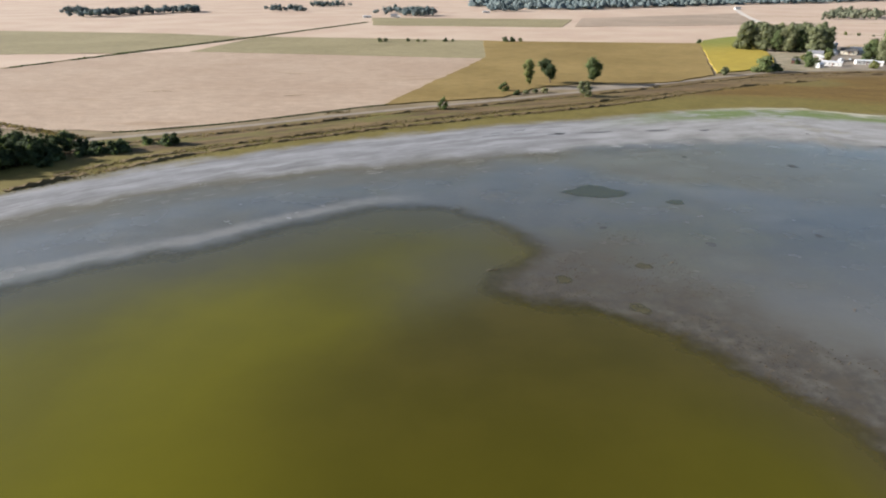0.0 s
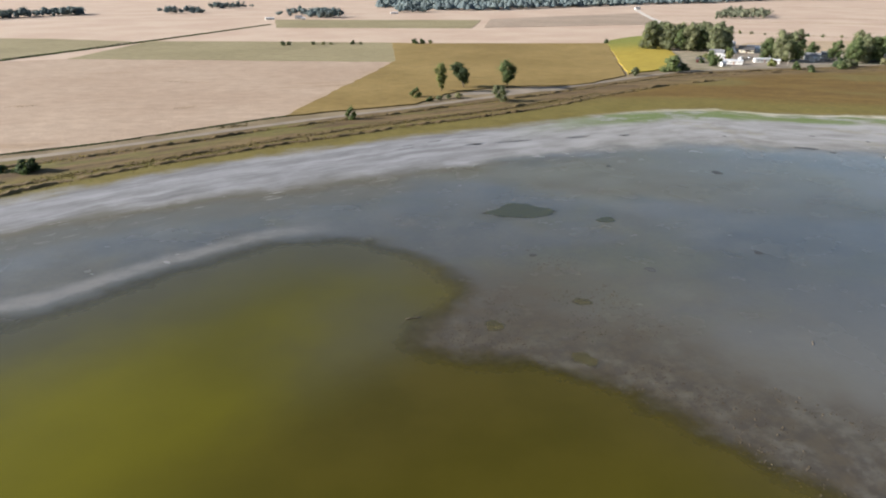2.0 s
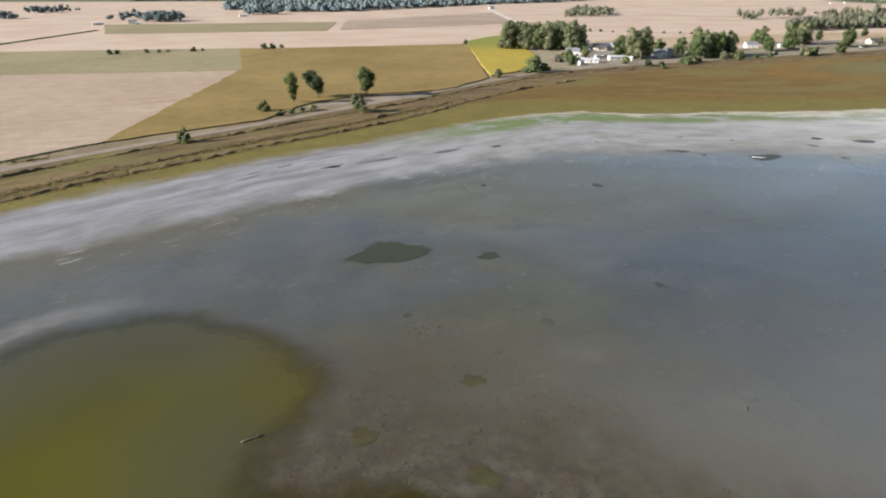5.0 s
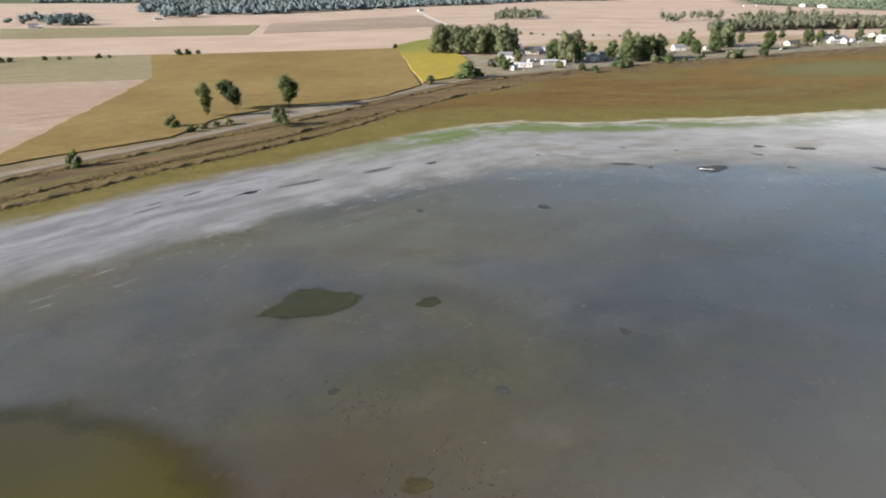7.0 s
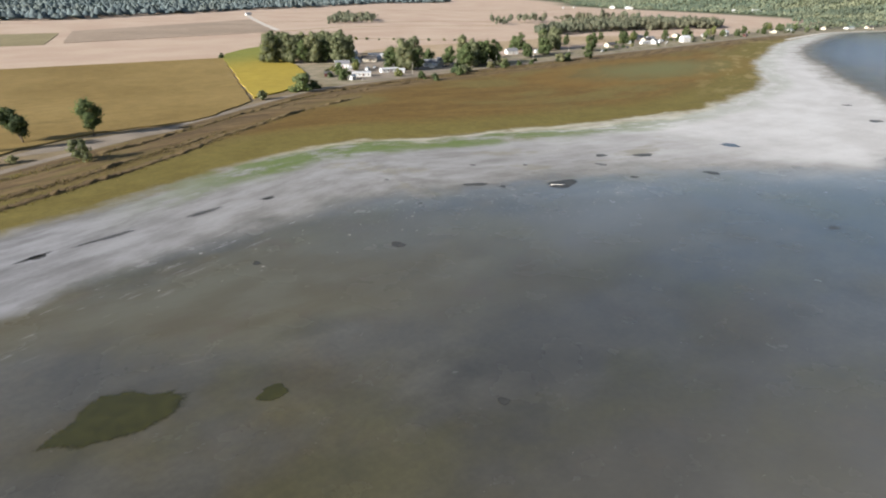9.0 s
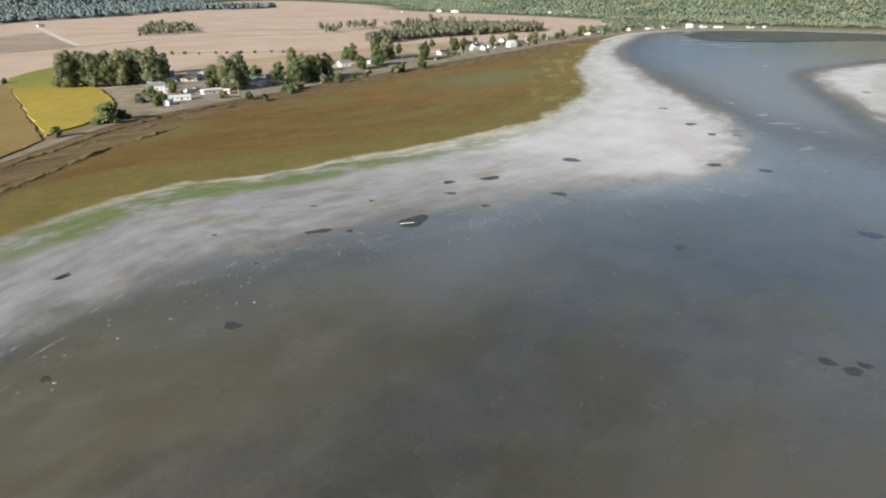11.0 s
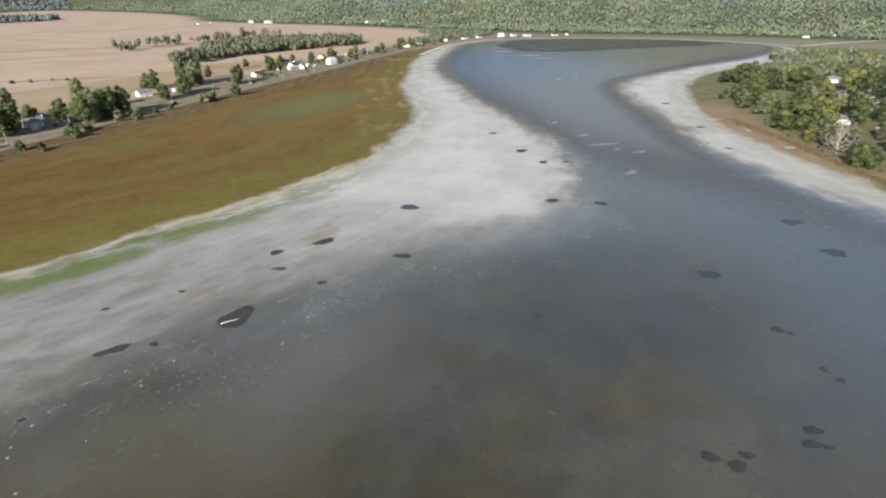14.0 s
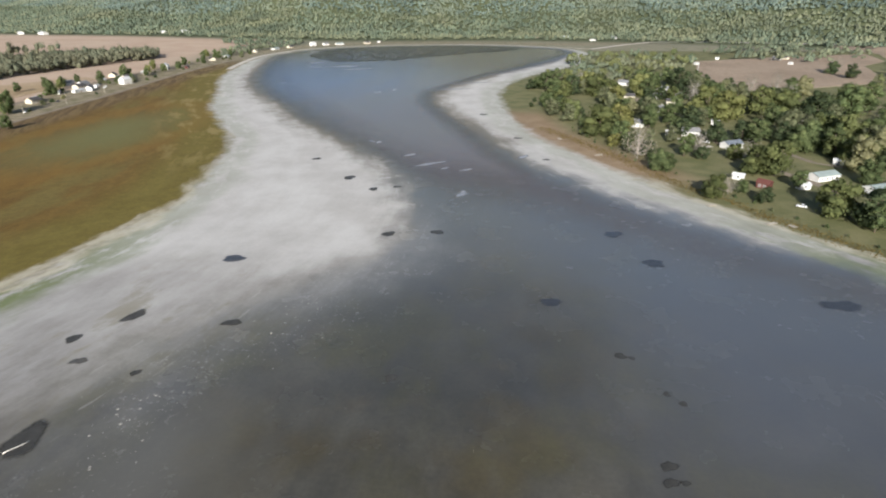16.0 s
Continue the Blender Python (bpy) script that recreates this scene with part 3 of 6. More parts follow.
def leaf_material(name, low, high, tan, share=0.25):
    """Foliage that differs from leaf clump to leaf clump and from tree to tree."""
    g = Graph(name)
    one, tree = g.random(True), g.random()
    colour = g.mix(g.ease(g.noise(g.place(), 0.22, 2), 0.3, 0.7), low, high)
    colour = g.gain(colour, g.ease(one, 0.0, 1.0, 0.72, 1.2))
    colour = g.mix(g.ease(tree, 1 - share, 1.0, 0.0, 0.8), colour, tan)
    colour = g.gain(colour, g.ease(g.noise(g.place(), 0.35, 3), 0.3, 0.7, 0.78, 1.18))
    colour = g.gain(colour, g.ease(tree, 0.0, 1.0, 0.82, 1.16))
    g.done(colour, 0.8, 0.12, 0.0, g.bump(g.noise(g.place(), 1.6, 4, 0.75), 0.7, 0.5))
    through_leaf = g.tree.nodes.new("ShaderNodeBsdfTranslucent")
    g.put(through_leaf.inputs["Color"], g.tinted(colour, (1.5, 1.55, 0.9)))
    both = g.tree.nodes.new("ShaderNodeMixShader")
    both.inputs[0].default_value = 0.4
    g.put(both.inputs[1], g.shader.outputs[0])
    g.put(both.inputs[2], through_leaf.outputs[0])
    g.put(g.tree.nodes["Material Output"].inputs["Surface"], both.outputs[0])
    return g.material


def wood_leaf_material(name, low, high, autumn):
    """Foliage of a whole wood: each crown takes its own tint from a value on its points."""
    g = Graph(name)
    tint = g.attr("tint")
    colour = g.mix(g.ease(tint, 0.0, 0.6), low, high)
    colour = g.mix(g.ease(tint, 0.70, 1.0, 0.0, 0.6), colour, autumn)
    p = g.place()
    drift = g.noise(g.stretch(p, 1, 1, 0.3), 0.0032, 6, 0.62)
    colour = g.mix(g.ease(drift, 0.46, 0.62, 0.0, 0.7), colour, autumn)
    colour = g.mix(g.ease(g.noise(p, 0.0045, 6, 0.65), 0.50, 0.66, 0.0, 0.65), colour, g.gain(low, 0.72))
    colour = g.gain(colour, g.ease(g.random(True), 0.0, 1.0, 0.90, 1.08))
    colour = g.gain(colour, g.ease(g.noise(p, 0.016, 5, 0.65), 0.3, 0.7, 0.72, 1.18))
    g.done(colour, 0.85, 0.1, 0.0, g.bump(g.noise(p, 0.55, 4, 0.7), 0.3, 0.9))
    through_leaf = g.tree.nodes.new("ShaderNodeBsdfTranslucent")
    g.put(through_leaf.inputs["Color"], g.tinted(colour, (1.4, 1.45, 1.0)))
    both = g.tree.nodes.new("ShaderNodeMixShader")
    both.inputs[0].default_value = 0.2
    g.put(both.inputs[1], g.shader.outputs[0])
    g.put(both.inputs[2], through_leaf.outputs[0])
    g.put(g.tree.nodes["Material Output"].inputs["Surface"], both.outputs[0])
    return g.material


def puddle_material(name, colour, rough, specular, depth=1.0, soft=0.5):
    """Shallow water or wet mud in a hollow, thinning out over its ragged rim."""
    g = Graph(name)
    p = g.place()
    stains = g.ease(g.noise(p, 0.4, 4), 0.3, 0.7, 0.78, 1.2)
    rim = g.wobble(g.wobble(g.attr("rim"), g.noise(p, 0.9, 5, 0.7), 0.75), g.noise(p, 0.25, 3), 0.35)
    return g.done(g.gain(colour, stains), rough, specular, 0.0, g.bump(g.noise(p, 3.0, 3), 0.2, 0.02), g.ease(rim, 0.06, 0.06 + soft, 0.0, depth))


# ---------------------------------------------------------------- materials
GROUND = ground_material()
POND_WATER = water_material("green_water", "pond", (0.060, 0.054, 0.028), (0.068, 0.059, 0.0005), 8.0, 13.0, (0.104, 0.091, 0.0005), 0.10, 0.28, (1.0, 1.0, 1.0), (5.0, 75.0, 48.0, 45.0))
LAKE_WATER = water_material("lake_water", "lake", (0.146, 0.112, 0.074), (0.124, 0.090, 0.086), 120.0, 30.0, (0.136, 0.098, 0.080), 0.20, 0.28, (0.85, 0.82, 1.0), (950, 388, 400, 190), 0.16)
STUBBLE = field_material("stubble", (0.355, 0.258, 0.182), (0.400, 0.300, 0.216), (0.305, 0.215, 0.138), 15)
BEANS = field_material("bean_leaves", (0.205, 0.140, 0.046), (0.262, 0.184, 0.066), (0.150, 0.105, 0.036), 62)
GRASS_CROP = field_material("olive_crop", (0.235, 0.196, 0.106), (0.275, 0.230, 0.128), (0.21, 0.175, 0.095), 10)
YELLOW_CROP = field_material("yellow_crop", (0.33, 0.245, 0.042), (0.37, 0.275, 0.045), (0.27, 0.23, 0.040), 20, 0.05, (0.20, 0.205, 0.045))
CUT_GRAIN = field_material("cut_grain", (0.36, 0.265, 0.155), (0.43, 0.325, 0.22), (0.31, 0.22, 0.12), 15)
PINK_SOIL = field_material("bare_soil", (0.295, 0.225, 0.165), (0.360, 0.278, 0.205), (0.25, 0.19, 0.13), 40)
GRAVEL = painted("gravel", (0.245, 0.200, 0.150), 0.9, 0.2, 0.08, 1.5)
PALE_GRAVEL = painted("pale_gravel", (0.55, 0.50, 0.43), 0.9, 0.15, 0.05, 1.0)
BANK = field_material("bank_weeds", (0.112, 0.076, 0.036), (0.170, 0.122, 0.058), (0.085, 0.066, 0.028), 35, 0.2)
DARK_MUD = puddle_material("dark_wet_mud", (0.056, 0.053, 0.047), 0.5, 0.3, 0.88, 0.8)
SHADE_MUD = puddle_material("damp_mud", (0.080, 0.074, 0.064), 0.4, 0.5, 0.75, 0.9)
GREEN_PUDDLE = puddle_material("green_puddle_water", (0.044, 0.041, 0.010), 0.15, 0.5, 0.94, 0.35)
OLIVE_MUD = puddle_material("olive_puddle_water", (0.080, 0.066, 0.022), 0.3, 0.5, 0.7, 0.8)
BLUE_PUDDLE = puddle_material("clear_puddle_water", (0.050, 0.050, 0.054), 0.10, 0.6, 0.8, 0.7)
CLOD = painted("mud_clod", (0.072, 0.056, 0.036), 0.8, 0.3, 0.6, 4.0)
FLAKE = painted("salt_flake", (0.34, 0.325, 0.29), 0.8, 0.2, 0.3, 4.0)
SALT_BAR = puddle_material("salt_bar", (0.40, 0.42, 0.46), 0.6, 0.3, 0.65, 0.9)
BARK = painted("bark", (0.16, 0.125, 0.09), 0.9, 0.3, 1.2, 7.0)
PALE_BARK = painted("pale_bark", (0.40, 0.36, 0.31), 0.9, 0.25, 1.2, 7.0)
LEAVES = leaf_material("leaves", (0.076, 0.106, 0.046), (0.162, 0.194, 0.088), (0.205, 0.206, 0.082), 0.22)
GREY_LEAVES = leaf_material("grey_green_leaves", (0.118, 0.134, 0.074), (0.228, 0.240, 0.140), (0.235, 0.222, 0.125), 0.3)
DARK_LEAVES = leaf_material("dark_leaves", (0.048, 0.069, 0.036), (0.108, 0.135, 0.066), (0.090, 0.112, 0.045), 0.1)
YELLOW_LEAVES = leaf_material("yellowing_leaves", (0.090, 0.108, 0.044), (0.172, 0.192, 0.078), (0.188, 0.180, 0.066), 0.3)
TWIGS = leaf_material("bare_twigs", (0.204, 0.186, 0.162), (0.324, 0.300, 0.264), (0.300, 0.264, 0.228), 0.2)
WEED_LEAVES = leaf_material("dry_weeds", (0.125, 0.092, 0.048), (0.21, 0.165, 0.085), (0.16, 0.12, 0.04), 0.3)
WEED_GREEN = leaf_material("green_tufts", (0.070, 0.075, 0.020), (0.135, 0.130, 0.036), (0.15, 0.125, 0.03), 0.3)
REED_LEAVES = leaf_material("water_weed", (0.126, 0.146, 0.126), (0.160, 0.180, 0.156), (0.15, 0.165, 0.13), 0.2)
WOOD_LEAVES = wood_leaf_material("wood_leaves", (0.108, 0.142, 0.104), (0.154, 0.186, 0.128), (0.205, 0.210, 0.128))
OLIVE_WOOD = wood_leaf_material("olive_wood_leaves", (0.086, 0.108, 0.050), (0.132, 0.152, 0.070), (0.165, 0.168, 0.074))
GREY_WOOD = wood_leaf_material("grey_wood_leaves", (0.112, 0.126, 0.086), (0.154, 0.162, 0.110), (0.182, 0.170, 0.110))
# distant leaves, with the blue-grey of aerial haze mixed into their colour
FAR_LEAVES = wood_leaf_material("far_haze_leaves", (0.122, 0.166, 0.146), (0.154, 0.198, 0.166), (0.196, 0.216, 0.142))
HAZY_LEAVES = wood_leaf_material("grey_haze_leaves", (0.118, 0.152, 0.158), (0.138, 0.170, 0.172), (0.156, 0.176, 0.156))
WHITE_WALL = painted("white_siding", (0.62, 0.61, 0.58), 0.6, 0.08, 0.5, 5.0)
CREAM_WALL = painted("cream_siding", (0.60, 0.54, 0.42), 0.6, 0.1, 0.5, 5.0)
RED_WALL = painted("red_boards", (0.095, 0.034, 0.028), 0.7, 0.15, 0.5, 5.0)
GREY_ROOF = painted("grey_shingles", (0.20, 0.20, 0.205), 0.8, 0.2, 0.6, 4.0)
WHITE_ROOF = painted("white_metal_roof", (0.58, 0.58, 0.58), 0.4, 0.08, 0.3, 3.0)
GREEN_ROOF = painted("pale_green_roof", (0.29, 0.34, 0.325), 0.5, 0.12, 0.3, 3.0)
BLUE_ROOF = painted("blue_grey_shingles", (0.15, 0.17, 0.20), 0.8, 0.2, 0.6, 4.0)
RED_ROOF = painted("red_metal_roof", (0.135, 0.055, 0.045), 0.5, 0.15, 0.4, 4.0)
DARK_ROOF = painted("dark_shingles", (0.085, 0.080, 0.078), 0.85, 0.2, 0.6, 4.0)
GLASS = painted("window_glass", (0.03, 0.035, 0.04), 0.08, 0.1, 0.3, 2.0, 0.0, 0.6)
FRAME = painted("white_trim", (0.76, 0.75, 0.73), 0.5, 0.05, 0.6, 5.0)
DOOR_PAINT = painted("door_paint", (0.22, 0.10, 0.07), 0.5, 0.1, 0.6, 5.0)
PLANKS = painted("weathered_planks", (0.42, 0.38, 0.32), 0.85, 0.2, 0.8, 6.0)
BLEACHED = painted("bleached_wood", (0.62, 0.59, 0.54), 0.85, 0.15, 0.8, 6.0)
CONCRETE = painted("concrete", (0.42, 0.40, 0.37), 0.85, 0.12, 0.3, 3.0)
TYRE = painted("tyre_rubber", (0.025, 0.025, 0.025), 0.8, 0.1, 2.0, 8.0)
STEEL = painted("galvanised_steel", (0.55, 0.56, 0.57), 0.4, 0.1, 0.5, 4.0, 0.8)
CAR_WHITE = painted("white_car_paint", (0.75, 0.75, 0.75), 0.25, 0.04, 0.3, 2.0, 0.0, 0.5)
CAR_DARK = painted("dark_car_paint", (0.05, 0.055, 0.07), 0.25, 0.06, 0.3, 2.0, 0.0, 0.5)


# ---------------------------------------------------------------- ground, water, road
xs = steps((-5200, -1400, 240), (-1400, -440, 40), (-440, 780, 5), (780, 1700, 13), (1700, 3000, 60), (3000, 5200, 200))
ys = steps((-5200, -1400, 240), (-1400, -300, 50), (-300, 620, 5), (620, 1700, 25), (1700, 3200, 60), (3200, 5200, 200))
ground_mesh = sheet("ground", xs, ys)
ground_mesh.materials.append(GROUND)
tagged(new("ground", ground_mesh), "dried lake bed of grey mud and white salt between reedy banks and stubble", "ground", kind="structure")

pond_mesh = sheet("water", steps((-340, 110, 4)), steps((-190, 200, 4)), lambda c: signed(c, POND_LINE) > -10, 0.03)
pond_mesh.materials.append(POND_WATER)
tagged(new("water", pond_mesh), "shallow olive green pool lying on the mud", "water", kind="structure")
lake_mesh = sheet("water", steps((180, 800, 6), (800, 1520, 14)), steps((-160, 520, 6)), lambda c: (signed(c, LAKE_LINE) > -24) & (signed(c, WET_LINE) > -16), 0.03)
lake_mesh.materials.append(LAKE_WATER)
tagged(new("water", lake_mesh), "still dark lake water reflecting a blue sky", "water", kind="structure")


def strip(name, line, width, lift, material, label, category="road", kind="structure", edge=0.5, seed=3):
    """A ribbon along a line, a little uneven in width."""
    rng = np.random.default_rng(seed)
    line = np.asarray(line, float)
    way = np.gradient(line, axis=0)
    way /= np.maximum(np.hypot(*way.T)[:, None], 1e-6)
    side = np.stack([-way[:, 1], way[:, 0]], 1)
    half = width / 2 + rng.normal(0, edge * 0.4, (len(line), 2))
    left, right = line + side * half[:, :1], line - side * half[:, 1:]
    verts = np.concatenate([np.c_[left, ground_height(left) + lift], np.c_[right, ground_height(right) + lift]])
    n = len(line)
    mesh = mesh_of(name, verts, [(i, n + i, n + i + 1, i + 1) for i in range(n - 1)], material, True)
    return tagged(new(name, mesh), label, category, kind=kind)


def resample(line, step):
    line = np.asarray(line, float)
    run = np.r_[0, np.cumsum(np.hypot(*np.diff(line, axis=0).T))]
    at = np.arange(0, run[-1], step)
    return np.stack([np.interp(at, run, line[:, 0]), np.interp(at, run, line[:, 1])], 1)


strip("road", resample(ROAD_LINE, 8), 5.0, 0.06, GRAVEL, "pale grey gravel road along the lake shore")
strip("road", resample([(496, 1030), (540, 1168), (592, 1320), (660, 1510)], 15), 9, 0.10, PALE_GRAVEL, "pale gravel farm track between fields", seed=5)
strip("road", resample([(-300, 285), (-349, 503), (-232, 773), (-125, 1060)][1:], 15), 7, 0.10, WEED_LEAVES, "dark weedy ditch between stubble fields", "ditch", seed=6)
strip("ditch", resample([(478, 1226), (797, 1226), (1081, 1601), (1350, 1461), (1788, 1364)][:2], 15), 5, 0.06, WEED_LEAVES, "narrow weedy line between stubble fields", "ditch", seed=12)
strip("ditch", resample([(747, 1120), (871, 1104), (960, 1028), (1010, 960)], 15), 6, 0.06, WEED_LEAVES, "narrow weedy line between stubble fields", "ditch", seed=13)
strip("ditch", resample([(479, 998), (625, 1050), (760, 985), (890, 930)], 15), 5, 0.06, WEED_LEAVES, "narrow weedy line between stubble fields", "ditch", seed=14)
strip("ditch", resample([(1081, 1601), (1350, 1461), (1788, 1364)], 20), 7, 0.06, WEED_LEAVES, "narrow weedy line between far fields", "ditch", seed=15)
strip("ditch", resample([(440, 850), (515, 830), (604, 735), (640, 700)], 15), 4, 0.06, WEED_LEAVES, "weedy strip under a row of shrubs", "ditch", seed=16)
strip("road", resample([(1380, -90), (1500, -180), (1590, -260), (1600, -420), (1480, -700)], 20), 12, 0.5, PALE_GRAVEL, "pale levee road past the end of the lake", seed=7)
strip("beach", resample(smooth_line([(1000, 484), (1139, 504), (1240, 507), (1408, 452), (1490, 305), (1510, 160), (1500, 56), (1384, -98)], 2, False), 10), 8, 0.07, PALE_GRAVEL, "pale strip of beach at the end of the lake", "beach", seed=24)
strip("road", resample([(340, 492), (352, 540), (380, 600), (470, 620)], 8), 6, 0.08, GRAVEL, "gravel lane between the mobile homes", seed=8)
strip("road", resample([(1150, 560), (900, 590), (780, 590), (690, 575), (560, 548), (430, 520)], 8), 6, 0.05, GRAVEL, "gravel lane behind the lakeside houses", seed=9)
strip("road", resample([(557, -14), (540, -18), (527, -22), (532, -33)], 4), 4.5, 0.09, PALE_GRAVEL, "pale driveway in front of a house", seed=21)
strip("road", resample([(516, -72), (500, -74), (486, -77), (474, -92)], 4), 4.5, 0.09, GRAVEL, "grey lane between houses and trees", seed=22)
strip("road", resample([(420, -60), (470, -45), (530, -40), (640, -25), (760, -30)], 8), 6, 0.08, GRAVEL, "grey lane between houses and trees", seed=10)


def patch(name, corners, lift, height, material, label, category, kind="structure", seed=1, ragged=1.5):
    """A low slab of crop over a field, with edges a little ragged."""
    rng = np.random.default_rng(seed)
    line = resample(np.array([*corners, corners[0]], float), 9)
    line = line + rng.normal(0, ragged * 0.4, line.shape)
    bm = bmesh.new()
    face = bm.faces.new([bm.verts.new((x, y, lift)) for x, y in line])
    if face.normal.z < 0:
        face.normal_flip()
    face.normal_update()
    if face.normal.z < 0:
        bmesh.ops.reverse_faces(bm, faces=[face])
    top = bmesh.ops.extrude_face_region(bm, geom=[face])
    bmesh.ops.translate(bm, verts=[v for v in top["geom"] if isinstance(v, bmesh.types.BMVert)], vec=(0, 0, height))
    bmesh.ops.recalc_face_normals(bm, faces=bm.faces)
    bmesh.ops.triangulate(bm, faces=bm.faces)
    mesh = bpy.data.meshes.new(name)
    bm.to_mesh(mesh)
    bm.free()
    mesh.materials.append(material)
    return tagged(new(name, mesh), label, category, kind=kind)


patch("stubble_field", [(-150, 284), (-105, 303), (-43, 347), (-30, 353), (44, 570), (-245, 626), (-296, 608), (-343, 505), (-400, 390), (-290, 300)], -0.1, 0.35, STUBBLE,
      "wide harvested field of pale pinkish stubble", "field", seed=1)
patch("bean_field", [(-34, 350), (34, 374), (50, 395), (62, 412), (100, 428), (150, 428), (196, 466), (226, 556), (276, 704), (73, 728), (44, 738), (36, 572)], -0.1, 0.7, BEANS,
      "golden brown bean field beside the shore road", "field", seed=2)
patch("olive_field", [(-246, 624), (44, 566), (54, 738), (-98, 772), (-224, 792)], -0.1, 0.45, GRASS_CROP, "olive green strip of crop", "field", seed=3)
patch("olive_field", [(-268, 705), (-242, 790), (-353, 839), (-602, 886), (-520, 700), (-414, 601), (-312, 610)], -0.1, 0.45, GRASS_CROP, "olive green strip of crop past a ditch", "field", seed=4)
patch("yellow_field", [(203, 476), (229, 488), (256, 508), (272, 532), (287, 562), (312, 634), (340, 722), (362, 796), (330, 774), (292, 737), (276, 706), (238, 586), (222, 540)], -0.1, 0.9, YELLOW_CROP,
      "bright yellow patch of ripe crop by the road", "field", seed=5)
patch("olive_field", [(-107, 991), (169, 947), (220, 1135), (-131, 1185)], -0.1, 0.45, GRASS_CROP, "long olive strip among stubble", "field", seed=6)
patch("stubble_field", [(190, 960), (480, 1000), (585, 1330), (240, 1160)], -0.1, 0.5, PINK_SOIL, "orange tinted strip of cut stubble", "field", seed=7)
patch("bare_field", [(800, -162), (853, -128), (1139, -214), (1192, -313), (1252, -461), (1290, -560), (1154, -515), (1080, -440), (980, -400), (872, -330), (818, -215)], -0.1, 0.4, PINK_SOIL, "bare pinkish brown field behind the wooded bank", "field", seed=8)
patch("bare_field", [(1204, -545), (1290, -585), (1452, -583), (1640, -720), (1500, -900), (1250, -760)], -0.1, 0.4, PINK_SOIL, "bare brown field past a row of trees", "field", seed=18)
patch("stubble_field", [(385, 640), (400, 606), (440, 588), (560, 604), (700, 600), (880, 606), (900, 640), (780, 700), (640, 690), (500, 705), (430, 690)], -0.1, 0.3, CUT_GRAIN, "golden strip of cut grain behind the houses", "field", seed=9)
patch("gravel_yard", [(58, 401), (95, 402), (140, 414), (128, 424), (74, 412)], -0.1, 0.14, GRAVEL, "pale gravel pull-off beside three lone trees", "yard", seed=10, ragged=0.6)
patch("gravel_yard", [(300, 500), (345, 500), (420, 512), (440, 560), (380, 632), (340, 600), (318, 560)], -0.1, 0.13, GRAVEL, "grey gravel yard round the mobile homes", "yard", seed=11, ragged=0.6)


# ---------------------------------------------------------------- puddles and debris on the lake bed
def puddle(x, y, length, depth, turn, material, label, seed, tip=0.0):
    """A shallow hollow: a flat, ragged outline."""
    rng = np.random.default_rng(seed)
    a = np.linspace(0, 2 * math.pi, 36, endpoint=False)
    wob = 1 + 0.14 * np.sin(2 * a + rng.uniform(0, 6)) + 0.10 * np.sin(3 * a + rng.uniform(0, 6)) + 0.07 * np.sin(5 * a + rng.uniform(0, 6)) + rng.normal(0, 0.035, 36)
    c, s = math.cos(radians(turn)), math.sin(radians(turn))

    def ring(k, z):
        u, v = length / 2 * k * wob * np.cos(a), depth / 2 * k * wob * np.sin(a) * (1 - tip * np.abs(np.cos(a)) ** 1.5)
        return np.stack([u * c - v * s, u * s + v * c, np.full(36, z)], 1)

    root = new("puddle", mesh_of("puddle", np.concatenate([ring(1.12, 0.05), ring(0.6, 0.05), [(0, 0, 0.05)]]),
               [(i, (i + 1) % 36, 36 + (i + 1) % 36, 36 + i) for i in range(36)] + [(36 + i, 36 + (i + 1) % 36, 72) for i in range(36)], material))
    root.data.attributes.new("rim", "FLOAT", "POINT").data.foreach_set("value", np.r_[np.zeros(36), np.ones(37)].astype(np.float32))
    root.matrix_world = pose(x, y, 0)
    tagged(root, label, "puddle", "puddles on the mud flat")
    return root


# x, y, length, width, turn: hollows by area
MUD_HOLLOWS = [(131, 227, 4.0, 4.2, 0), (95, 240, 2.2, 2.6, 0), (103, 158, 2.4, 2.0, 0), (71, 152, 2.6, 2.6, 0), (45, 164, 2.0, 1.8, 0), (195, 110, 3.8, 3.6, -64), (194, 105, 4.4, 3.4, -64), (198, 103, 2.8, 3.0, 0), (211, 89, 4.0, 3.3, -60), (206, 90, 3.8, 3.0, -64), (206, 87, 2.0, 2.0, 0), (242, 154, 4.2, 3.4, -60), (256, 90, 3.6, 3.2, -87), (255, 87, 2.0, 2.0, 0), (238, 82, 2.2, 2.0, 0), (234, 79, 2.6, 2.0, -80), (52, 280, 5.6, 3.0, 15), (121, 287, 5.0, 2.0, 10)]
SALT_HOLLOWS = [(187, 255, 8.6, 4.0, -30), (258, 252, 5.6, 4.4, 20), (273, 241, 8.6, 5.6, -20), (270, 208, 6.0, 4.8, -70), (241, 224, 3.2, 2.8, 0), (204, 275, 2.4, 2.2, 0), (221, 262, 2.2, 2.2, 0), (193, 247, 2.4, 2.6, 30), (165, 280, 1.8, 1.6, 0), (158, 251, 1.6, 1.6, 0), (246, 243, 5.0, 3.6, -60)]
SPIT_HOLLOWS = [(351, 169, 6.4, 5.6, 0), (440, 203, 8.2, 7.0, 0), (418, 186, 6.0, 5.6, 0), (423, 174, 4.2, 4.0, 0), (483, 232, 5.6, 6.0, 0), (354, 148, 5.6, 5.6, 0), (648, 125, 6.8, 8.0, 0), (551, 101, 5.6, 6.0, 0), (487, 87, 4.6, 4.6, 0)]
